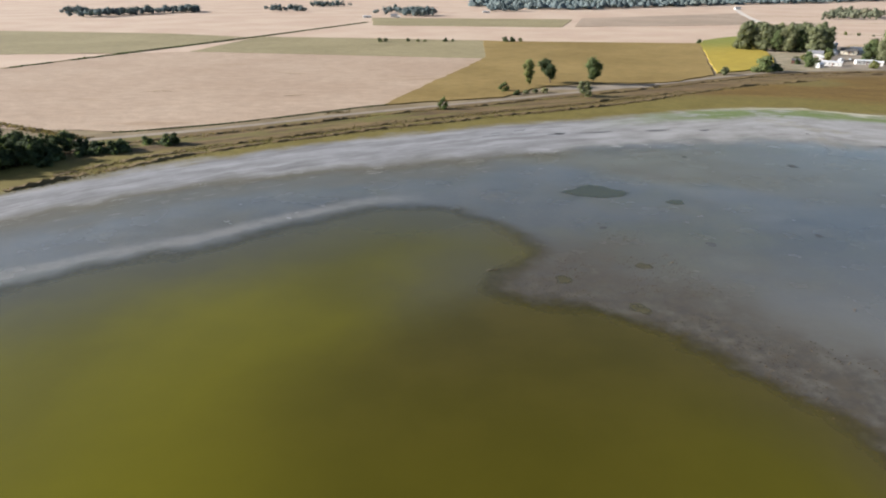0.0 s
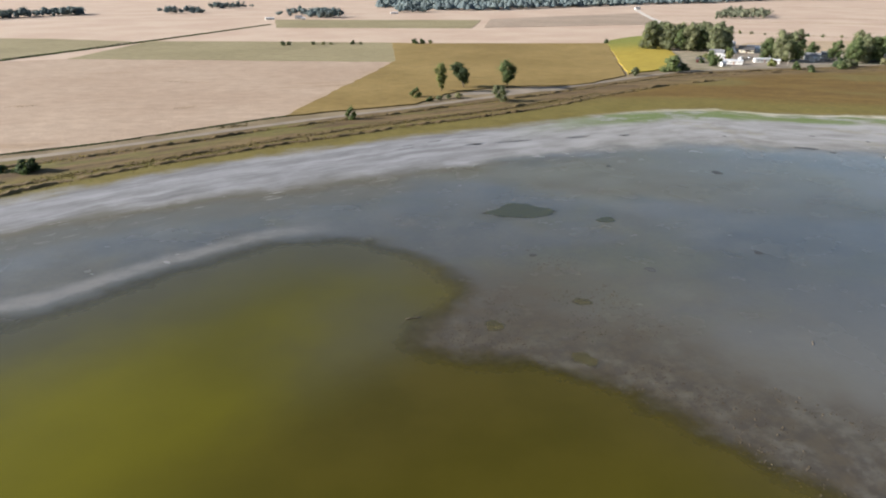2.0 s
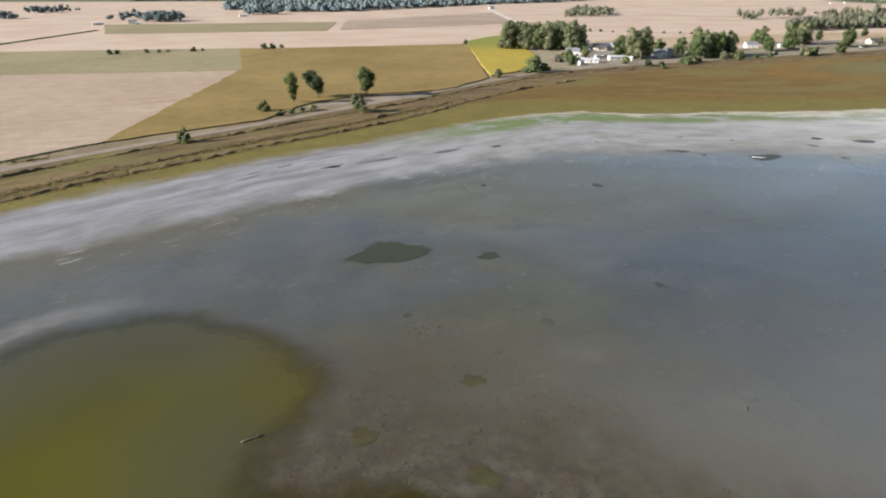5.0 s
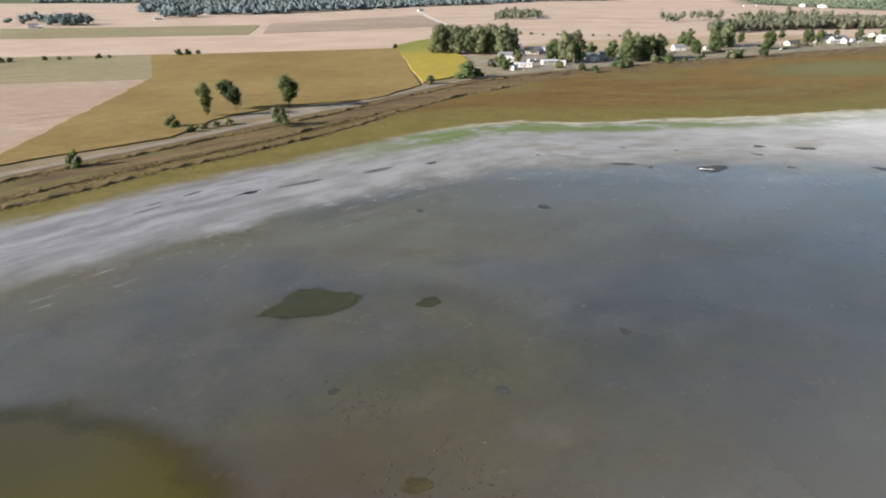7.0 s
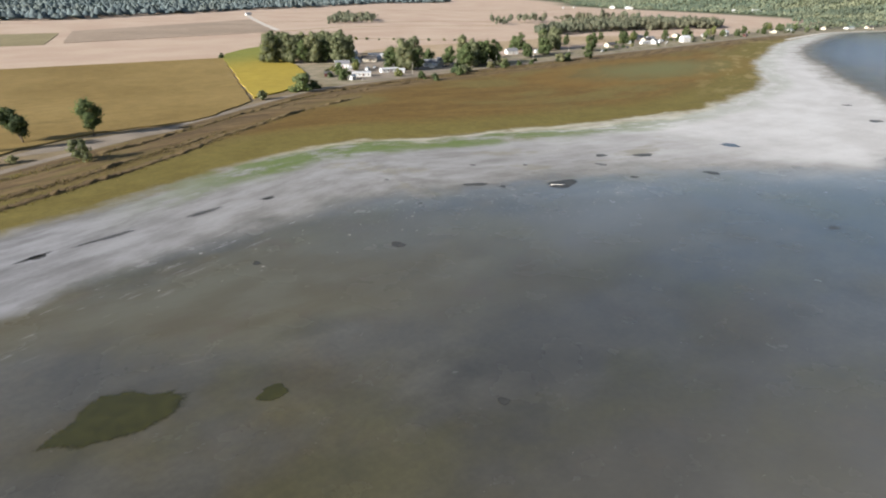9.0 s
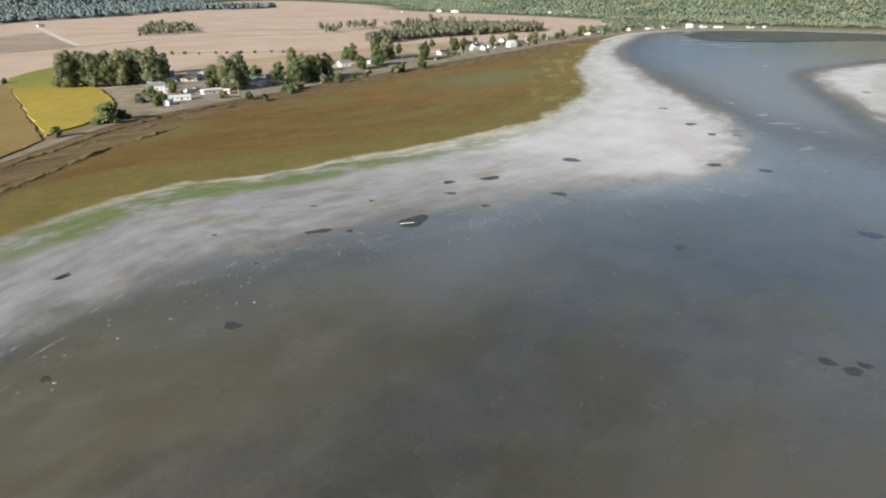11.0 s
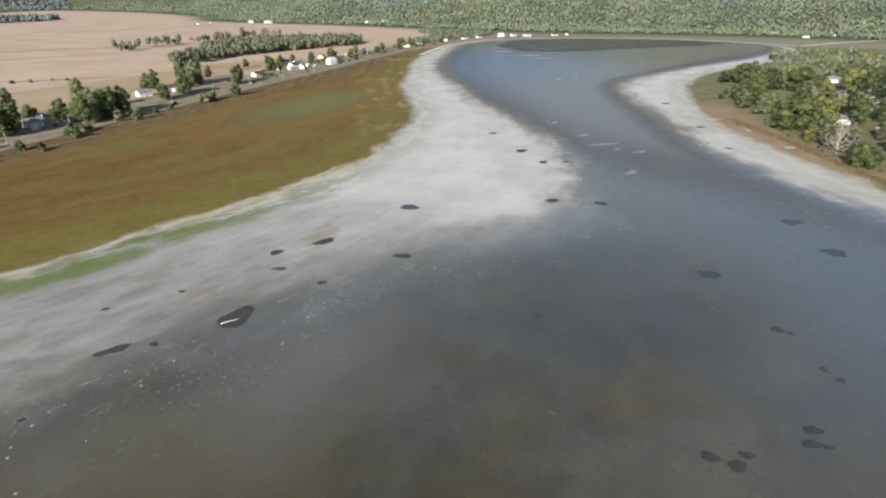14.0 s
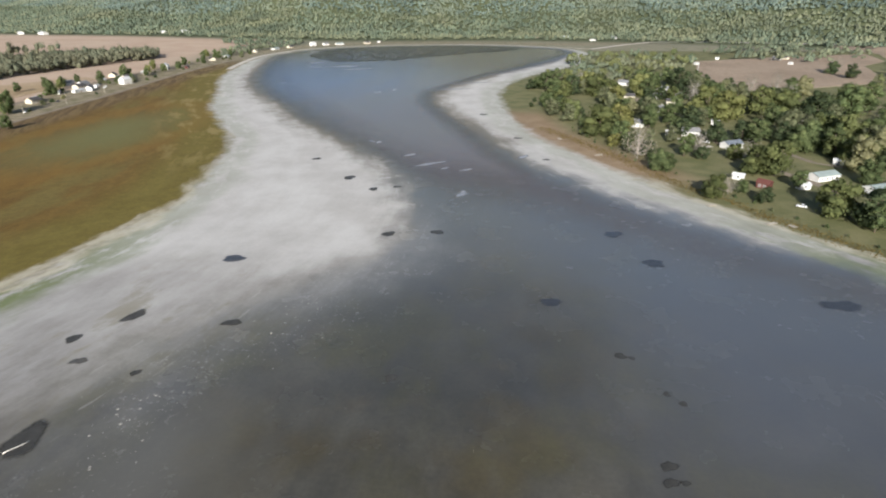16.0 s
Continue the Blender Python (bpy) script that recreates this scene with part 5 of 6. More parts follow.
# ---------------------------------------------------------------- woods far off
def wood(name, label, places, heights, width, material, seed, clumps=16, leaf=1.9, category="wood", tints=None):
    """Many crowns in one mesh, each of a few leafy sheets on an uneven dome, on a thin trunk."""
    rng = np.random.default_rng(seed)
    n = len(places)
    clumps = clumps if clumps < 20 else int(clumps * 2.2)
    z = ground_height(places)
    tint = rng.uniform(0, 1, n) if tints is None else tints
    r = np.stack([width * heights * 0.5, width * heights * 0.5, heights * 0.52], 1) * rng.uniform(0.85, 1.15, (n, 3))
    middle = np.concatenate([places, (z + heights * 0.48)[:, None]], 1)
    if clumps < 20:
        # seen from afar the crowns close into one bumpy roof
        r[:, 2] *= 0.62
        middle[:, 2] += heights * 0.2 * rng.uniform(-1, 1, n)
    rings, around = (clumps // 6, 6) if clumps < 20 else (5, 7)
    if clumps < 20:
        verts, quads = domes(rng, middle, r, rings, around, 2.2, 0.3)
        values = np.repeat(tint, rings * around)
    else:
        # each crown of three lobes
        lobe = np.repeat(middle, 3, axis=0) + rng.normal(0, 1, (3 * n, 3)) * np.repeat(r, 3, axis=0) * np.array([0.42, 0.42, 0.24])
        lobe_r = np.repeat(r, 3, axis=0) * rng.uniform(0.5, 0.74, (3 * n, 1))
        verts, quads = domes(rng, lobe, lobe_r * 0.66, rings, around, 2.5, 0.18)
        values = np.repeat(tint, 3 * rings * around)
    if clumps >= 20:
        way = rng.normal(size=(n, clumps, 3))
        way[..., 2] = np.abs(way[..., 2]) * 0.9 - 0.25
        way /= np.linalg.norm(way, axis=2)[..., None]
        pick = rng.integers(0, 3, (n, clumps)) + 3 * np.arange(n)[:, None]
        at = lobe[pick] + way * lobe_r[pick] * rng.uniform(0.5, 1.28, (n, clumps, 1))
        normals = way + rng.normal(0, 0.42, way.shape)
        sizes = np.repeat(leaf * heights / 27, clumps) * rng.uniform(0.6, 1.3, n * clumps)
        v2, q2 = cards(rng, at.reshape(-1, 3), sizes, normals.reshape(-1, 3))
        quads = np.concatenate([quads, q2 + len(verts)])
        verts = np.concatenate([verts, v2])
        values = np.concatenate([values, np.repeat(np.repeat(tint, clumps), 4)])
    mesh = mesh_fast(name, verts, quads, material, {"tint": values})
    if clumps < 20:
        mesh.polygons.foreach_set("use_smooth", np.ones(len(mesh.polygons), bool))
    return tagged(new(name, mesh), label, category, kind="stuff")


rng = np.random.default_rng(77)
hill_area = [(1400, -700), (1640, -320), (1720, 60), (1660, 480), (1880, 1040), (1915, 1380), (1990, 1640), (2320, 1850), (2750, 2600), (2900, 3300), (3900, 3300), (3500, 1800), (2900, 1000), (2800, 0), (2500, -1300), (1300, -1400)]
hill = scatter(hill_area, 105000, 5, lambda p: signed(p, FOOT_AREA) > 0)
near_hill = signed(hill, FOOT_AREA)
wood("forest", "wooded hills in green and early autumn yellow", hill[near_hill < 380], rng.uniform(5.5, 12.5, (near_hill < 380).sum()), 1.06, WOOD_LEAVES, 6, 12, 2.2)
wood("forest", "forest on the far hills, coloured blue-green for haze", hill[near_hill >= 380], rng.uniform(7, 13, (near_hill >= 380).sum()), 1.1, FAR_LEAVES, 7, 12, 2.6)
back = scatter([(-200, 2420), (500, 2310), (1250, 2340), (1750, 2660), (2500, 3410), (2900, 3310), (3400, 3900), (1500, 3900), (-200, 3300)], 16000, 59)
wood("forest", "wooded hills behind the fields, coloured grey-blue for haze", back, rng.uniform(12, 20, len(back)), 1.5, HAZY_LEAVES, 60, 12, 2.6)
fringe = resample(FOOT_LINE, 9)
fringe = fringe[(fringe[:, 0] > 1250) & (fringe[:, 1] > -1200)] + rng.normal(0, 16, (len(fringe[(fringe[:, 0] > 1250) & (fringe[:, 1] > -1200)]), 2)) - np.array([26, 0])
wood("forest", "ragged green edge of the hillside woods", fringe, rng.uniform(8, 15, len(fringe)), 0.95, WOOD_LEAVES, 8, 26, 1.5)
edge_wood = scatter([(1180, 560), (1290, 545), (1420, 500), (1560, 520), (1650, 700), (1560, 720), (1400, 590), (1250, 610)], 420, 9)
wood("forest", "scattered trees round the far lakeside houses", edge_wood, rng.uniform(7, 13, len(edge_wood)), 0.95, WOOD_LEAVES, 10, 34, 1.2)

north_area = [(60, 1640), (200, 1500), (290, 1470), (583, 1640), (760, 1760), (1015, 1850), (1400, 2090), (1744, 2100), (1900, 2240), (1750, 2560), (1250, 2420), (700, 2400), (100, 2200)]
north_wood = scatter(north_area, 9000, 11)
wood("forest", "long belt of woods beyond the fields, coloured grey-blue for haze", north_wood, rng.uniform(12, 20, len(north_wood)), 1.35, HAZY_LEAVES, 12, 14, 2.4)
belt = scatter([(745, 720), (790, 722), (880, 728), (990, 712), (1150, 660), (1230, 700), (1190, 800), (1080, 860), (960, 850), (880, 790), (790, 770)], 1500, 13)
wood("woodland", "belt of grey-green trees behind the houses", belt, rng.uniform(10, 19, len(belt)), 0.8, GREY_WOOD, 14, 40, 1.3)
belt = scatter([(880, 930), (960, 950), (1040, 960), (1300, 900), (1280, 960), (1000, 1010), (900, 980)], 130, 15)
wood("woodland", "loose row of trees on a field edge", belt, rng.uniform(10, 22, len(belt)), 0.7, GREY_WOOD, 16, 40, 1.4)
isle = scatter([(640, 1125), (720, 1105), (800, 1200), (860, 1290), (800, 1330), (700, 1230)], 260, 17)
wood("woodland", "island of scrub and trees among stubble", isle, rng.uniform(6, 17, len(isle)), 0.95, GREY_WOOD, 18, 30, 1.5)
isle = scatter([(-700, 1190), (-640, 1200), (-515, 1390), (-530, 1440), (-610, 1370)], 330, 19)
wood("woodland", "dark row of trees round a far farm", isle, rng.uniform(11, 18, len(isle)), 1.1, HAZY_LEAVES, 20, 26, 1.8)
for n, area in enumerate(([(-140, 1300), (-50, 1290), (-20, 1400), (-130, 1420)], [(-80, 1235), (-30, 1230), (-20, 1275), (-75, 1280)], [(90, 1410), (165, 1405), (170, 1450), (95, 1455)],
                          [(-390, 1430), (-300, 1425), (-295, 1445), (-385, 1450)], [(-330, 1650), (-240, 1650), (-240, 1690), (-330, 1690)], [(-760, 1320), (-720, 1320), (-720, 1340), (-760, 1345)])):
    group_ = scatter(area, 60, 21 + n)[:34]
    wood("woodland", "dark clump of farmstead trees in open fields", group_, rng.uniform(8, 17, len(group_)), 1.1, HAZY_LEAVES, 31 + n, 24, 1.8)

# water weed at the far end of the lake
WEED_BED = [(1100, 350), (1140, 262), (1245, 176), (1372, 40), (1440, 60), (1455, 200), (1420, 300), (1360, 420), (1215, 425)]
reeds = scatter(WEED_BED, 16000, 41)
reed_rim = signed(reeds, smooth_line(WEED_BED))
reeds = reeds[(np.random.default_rng(4).random(len(reeds)) < np.where(reed_rim < 34, 0.95, 0.6)) & (reed_rim > -6)]
verts, quads = cards(rng, np.c_[reeds, rng.uniform(0.1, 0.3, len(reeds))], rng.uniform(1.6, 4.0, len(reeds)), rng.normal(0, 0.06, (len(reeds), 3)) + np.array([0, 0, 1.0]))
tagged(new("water_weed", mesh_fast("water_weed", verts, quads, REED_LEAVES)), "dark floating weed bed near the far shore", "weed", kind="stuff")


# weeds along the old shore scarps
def weed_row(name, label, line, spread, count, size, material, seed, flat=1.0):
    rng = np.random.default_rng(seed)
    line = resample(smooth_line(line, 2, False), 1.0)
    at = line[rng.integers(0, len(line), count)] + rng.normal(0, spread, (count, 2))
    lumpy = np.array([noise.noise(Vector((x * 0.05, y * 0.05, seed))) for x, y in at]) > -0.45
    at = at[lumpy]
    s = size * rng.uniform(0.5, 1.4, len(at))
    verts, quads = cards(rng, np.c_[at, s * 0.55 * flat], s, rng.normal(0, 0.55, (len(at), 3)) + np.array([0, 0, 1.1]))
    verts[:, 2] = np.maximum(verts[:, 2], -0.05)
    return tagged(new(name, mesh_fast(name, verts, quads, material)), label, "weeds", kind="stuff")


def ridge(label, line, height, wide, material, seed, gaps=0.35):
    """A low, broken bank along an old shoreline: a lumpy ridge, steep on the lake's side."""
    line = resample(smooth_line(line, 2, False), 1.5)
    way = np.gradient(line, axis=0)
    way /= np.hypot(*way.T)[:, None]
    side = np.stack([-way[:, 1], way[:, 0]], 1)
    run = np.arange(len(line)) * 1.5
    lump = np.array([noise.noise(Vector((r * 0.045, seed, 0))) + 0.6 * noise.noise(Vector((r * 0.16, seed, 5))) + 0.8 * noise.noise(Vector((r * 0.45, seed, 9))) for r in run])
    tall = height * np.clip(0.62 + lump * 1.15 - gaps * 0.5, 0.0, 1.5)
    drift = np.array([noise.noise(Vector((r * 0.03, seed, 20))) * 2.6 + noise.noise(Vector((r * 0.25, seed, 30))) * 1.3 for r in run])
    verts = []
    profile = [(-0.55, -0.06), (-0.28, 0.75), (-0.05, 1.0), (0.35, 0.8), (1.3, 0.25), (2.2, -0.06)]
    for u, h in profile:
        at = line + side * (u * wide + drift)[:, None]
        z = np.where(h > 0, tall * h * (1 + 0.25 * np.roll(lump, int(u * 5))), 0) - 0.06
        verts.append(np.c_[at, z])
    n = len(line)
    faces = [(k * n + i, k * n + i + 1, (k + 1) * n + i + 1, (k + 1) * n + i) for k in range(len(profile) - 1) for i in range(n - 1)]
    return tagged(new("bank", mesh_of("bank", np.concatenate(verts), faces, material, True)), label, "bank", kind="structure")


ridge("low weedy step of an old shoreline", [(-146, 196), (-122, 224), (-90, 255), (-48, 280), (4, 308), (49, 329), (99, 352), (143, 383), (175, 404), (215, 425), (260, 440)], 0.95, 2.2, BANK, 1, 0.1)
ridge("low weedy step between road and shore", [(-140, 214), (-113, 246), (-73, 272), (-24, 304), (34, 334), (66, 347), (100, 366), (150, 396)], 0.8, 2.0, BANK, 2, 0.4)
ridge("rough weedy bank below the road", [(-142, 260), (-100, 282), (-36, 322), (34, 355), (84, 381), (130, 405), (200, 446), (250, 470), (310, 480), (420, 486), (560, 498)], 0.95, 2.4, BANK, 3, 0.1)
ridge("rough weedy bank below the houses", [(200, 436), (250, 456), (320, 470), (400, 478), (500, 490)], 0.7, 2.2, BANK, 4, 0.6)
for n, line in enumerate(([(-146, 196), (-122, 224), (-90, 255), (-48, 280), (4, 308), (49, 329), (99, 352), (143, 383), (175, 404), (215, 425)], [(-140, 214), (-113, 246), (-73, 272), (-24, 304), (34, 334), (66, 347), (100, 366), (150, 396)],
                          [(-142, 260), (-100, 282), (-36, 322), (34, 355), (84, 381), (130, 405), (200, 446), (250, 470), (310, 480), (420, 486), (560, 498)])):
    weed_row("weeds", "rough dry weeds on an old shore step", line, 1.7, 5600, 0.27, WEED_LEAVES, 10 + n)
    weed_row("weeds", "green tufts of grass on an old shore step", line, 2.4, 1400, 0.24, WEED_GREEN, 30 + n)
weed_row("weeds", "dark weedy ditch between stubble fields", [(-345, 505), (-232, 773), (-125, 1060)], 1.2, 5000, 0.8, DARK_LEAVES, 6)
for n, line in enumerate(([(-152, 282), (-106, 300), (-45, 343), (-31, 351)], [(-95, 378), (-86, 381)], [(-62, 326), (-50, 331)], [(-130, 480), (-98, 470)], [(-190, 392), (-172, 396)])):
    weed_row("weeds", "dark line of weeds at the edge of the stubble" if n == 0 else "streak of dry weeds in the stubble", line, 0.5 if n == 0 else 1.2, 1500 if n == 0 else 160, 0.34, DARK_LEAVES if n == 0 else WEED_LEAVES, 60 + n)
weed_row("weeds", "brushy line at the corner of the stubble", [(-260, 318), (-215, 300), (-185, 283), (-158, 270)], 1.5, 1500, 0.6, WEED_LEAVES, 20)
weed_row("weeds", "golden weeds on the south bank", [(590, 80), (508, 44), (453, 28), (410, 9), (376, -7), (349, -22), (320, -42)], 3.0, 5000, 0.34, WEED_LEAVES, 7)


# ---------------------------------------------------------------- south bank
def bank_tree(kind, x, y, size, **kw):
    return plant(kind, x, y, size * 0.93, wide=1.22, group="trees on the south bank", **kw)


POINT_TREES = [(494, 29, 1.45, 'b0'), (463, 24, 0.85, 'o1'), (470, 17, 0.6, 'o0'), (410, 11, 0.95, 'g0'), (417, 1, 0.7, 'b0'), (430, -41, 0.6, 'o0'), (363, -42, 0.7, 'o2'), (540, -37, 1.0, 'd0'), (568, -22, 0.95, 'd1'), (352, -60, 0.9, 'o1'), (516, -18, 0.5, 'b0'), (421, -8, 0.45, 'o1')]
BEND_TREES = [(564, 40, 1.9, 'g1'), (573, 24, 1.6, 'g0'), (580, 30, 1.0, 'o0'), (619, 55, 0.9, 'c1'), (632, 50, 0.95, 'o1'), (645, 66, 0.95, 'c0'), (707, 60, 1.1, 'g0'), (690, 66, 0.9, 'o1'), (660, 60, 0.7, 'o2'), (672, 52, 1.0, 'g1'), (598, 46, 0.7, 'd0'), (540, 30, 0.95, 'o0'), (528, 36, 0.75, 'g1'), (512, 28, 0.95, 'o1'), (500, 22, 0.8, 'd1'), (720, 74, 0.35, 'd0'), (690, 80, 0.35, 'd1')]
LAWN_TREES = [(482, -97, 1.2, 'g0'), (441, -84, 0.85, 'o1'), (565, -97, 1.3, 'c0'), (575, -110, 1.0, 'b0'), (552, -104, 1.1, 'c1'), (684, -174, 1.2, 'd0'), (541, -124, 1.15, 'o2'), (520, -130, 1.1, 'c0')]
# by height: x, y, metres, kind
GROVE_TREES = [(644, -65, 29, 'g0'), (634, -78, 26, 'g1'), (668, -97, 28, 'c0'), (654, -114, 27, 'g0'), (647, -132, 25, 'g1'), (617, -141, 28, 'd0'), (630, -152, 24, 'd1'), (658, -190, 28, 'o1'), (674, -217, 28, 'o2'), (690, -205, 24, 'g0'), (548, -38, 17, 'd0'), (549, -57, 16, 'd1'), (550, -71, 17, 'o0'),
               (541, -82, 17, 'd0'), (516, -81, 16, 'o1'), (598, -36, 18, 'd1'), (651, -40, 18, 'o0'), (455, -39, 23, 'g0'), (461, -32, 18, 'g1'), (387, -37, 19, 'g1'), (368, -44, 20, 'd0'), (376, -52, 18, 'd1'), (470, -95, 22, 'c1'), (514, -101, 21, 'o2'), (500, -125, 21, 'c0'), (530, -94, 20, 'o1'),
               (403, -12, 9, 'd1'), (664, -20, 23, 'd0'), (767, -38, 24, 'o1'), (812, -91, 26, 'd1'), (693, 3, 22, 'g0'), (765, 6, 24, 'g1'), (794, -162, 20, 'b0'), (817, -199, 20, 'b0'), (775, -207, 21, 'c0'), (926, -337, 20, 'd0'), (989, -349, 22, 'b0'), (975, -340, 18, 'd1')]
LEVEL = {"g": (16, 14), "o": (20, 18, 22), "d": (17, 15), "b": (17,), "c": (25, 26)}
LAWN_TREES += [(x, y, h / (LEVEL[k[0]][int(k[1])] * 0.93 * (0.72 if k[0] == "c" else 1.0)), k) for x, y, h, k in GROVE_TREES]
for x, y, s, k in POINT_TREES + BEND_TREES + LAWN_TREES:
    kind = {"g": GOLD, "o": OAK, "d": DARK, "b": BARE, "c": COTTON}[k[0]][int(k[1])]
    bank_tree(kind, x, y, s * (0.72 if k[0] == "c" else 1.0))
bank_rng = random.Random(8)
houses_at = [(527, -42), (449, -63), (430, -22), (567, -27), (567, -12), (665, -35), (483, -90), (426, -78), (447, -17), (769, -78), (858, -72), (788, -54), (746, -15), (692, 40), (711, -56), (610, -60), (600, 5), (640, 20), (800, -70), (850, -40)]
spots = scatter([(420, 10), (520, 20), (600, 38), (680, 60), (770, 85), (900, 40), (980, 0), (960, -60), (880, -110), (780, -170), (690, -190), (620, -230), (540, -260), (440, -200), (370, -120), (350, -70), (400, -60)], 1500, 51)
kept_spots = []
for p in spots:
    near_house = min(math.hypot(p[0] - x, p[1] - y) for x, y in houses_at)
    if noise.noise(Vector((p[0] * 0.022, p[1] * 0.022, 3.0))) > 0.06 or p[0] < 480 and p[1] > -70:
        continue
    street = min(abs(p[1] + 42 - 0.06 * (p[0] - 500)), 99)
    if near_house > 12 and street > 6 and all(math.hypot(*(p - q)) > 10.5 for q in kept_spots) and all(math.hypot(p[0] - q[0], p[1] - q[1]) > 8 for q in POINT_TREES + BEND_TREES + LAWN_TREES):
        kept_spots.append(p)
kept_spots.sort(key=lambda q: math.hypot(q[0] - 350, q[1] + 40))
for p in kept_spots[:190]:
    roll_ = bank_rng.random()
    kind = OAK[bank_rng.randrange(3)] if roll_ < 0.36 else GOLD[bank_rng.randrange(2)] if roll_ < 0.54 else DARK[bank_rng.randrange(2)] if roll_ < 0.74 else COTTON[bank_rng.randrange(2)] if roll_ < 0.90 else BARE[0]
    bank_tree(kind, p[0], p[1], bank_rng.choice((0.5, 0.65, 0.8, 0.95, 1.05, 1.2)) * (0.8 if kind in COTTON else 1.0))
rest = np.array(kept_spots[190:470])
for k, (material_, words) in enumerate(((WOOD_LEAVES, "mixed green trees on the south bank"), (OLIVE_WOOD, "yellowing olive trees on the south bank"), (GREY_WOOD, "grey-green thinning trees on the south bank"))):
    third = rest[k::3]
    wood("woodland", words, third, rng.uniform(8, 17, len(third)), 1.3, material_, 52 + 7 * k, 100, 0.95)
far_bank = scatter([(900, 40), (1000, 10), (1190, -30), (1260, -110), (1190, -230), (1080, -190), (980, -150), (880, -110)], 300, 53)
wood("woodland", "thick trees at the end of the south bank", far_bank[::2], rng.uniform(9, 16, len(far_bank[::2])), 0.95, WOOD_LEAVES, 54, 46, 1.2)
wood("woodland", "olive trees at the end of the south bank", far_bank[1::2], rng.uniform(7, 17, len(far_bank[1::2])), 0.95, OLIVE_WOOD, 62, 46, 1.2)
far_bank = scatter([(1120, -390), (1180, -290), (1300, -280), (1420, -420), (1320, -560), (1200, -520)], 170, 55)
wood("woodland", "dark trees round a farm behind the bank", far_bank, rng.uniform(8, 16, len(far_bank)), 0.95, WOOD_LEAVES, 56, 40, 1.3)
far_bank = scatter([(640, -215), (760, -250), (850, -320), (1040, -450), (1300, -620), (1100, -700), (800, -500), (600, -400), (520, -280)], 420, 57)
wood("woodland", "open woods at the back of the bank", far_bank, rng.uniform(9, 17, len(far_bank)), 0.95, OLIVE_WOOD, 58, 46, 1.2)
for n in range(26):
    k = n / 25
    plant(BUSH[n % 3], 590 - 265 * k + bank_rng.uniform(-3, 3), 66 - 105 * k + 14 * math.sin(math.pi * k) + bank_rng.uniform(-3, 3) - 8, bank_rng.uniform(0.25, 0.5), group="low bushes on the south bank")


# ---------------------------------------------------------------- houses
def box_verts(x0, x1, y0, y1, z0, z1):
    v = [(x, y, z) for z in (z0, z1) for y in (y0, y1) for x in (x0, x1)]
    return v, [(0, 2, 3, 1), (4, 5, 7, 6), (0, 1, 5, 4), (1, 3, 7, 5), (3, 2, 6, 7), (2, 0, 4, 6)]


def part(name, verts, faces, material, parent, label=""):
    ob = new(name, mesh_of(name, verts, faces, material))
    ob.parent = parent
    return tagged(ob, label)


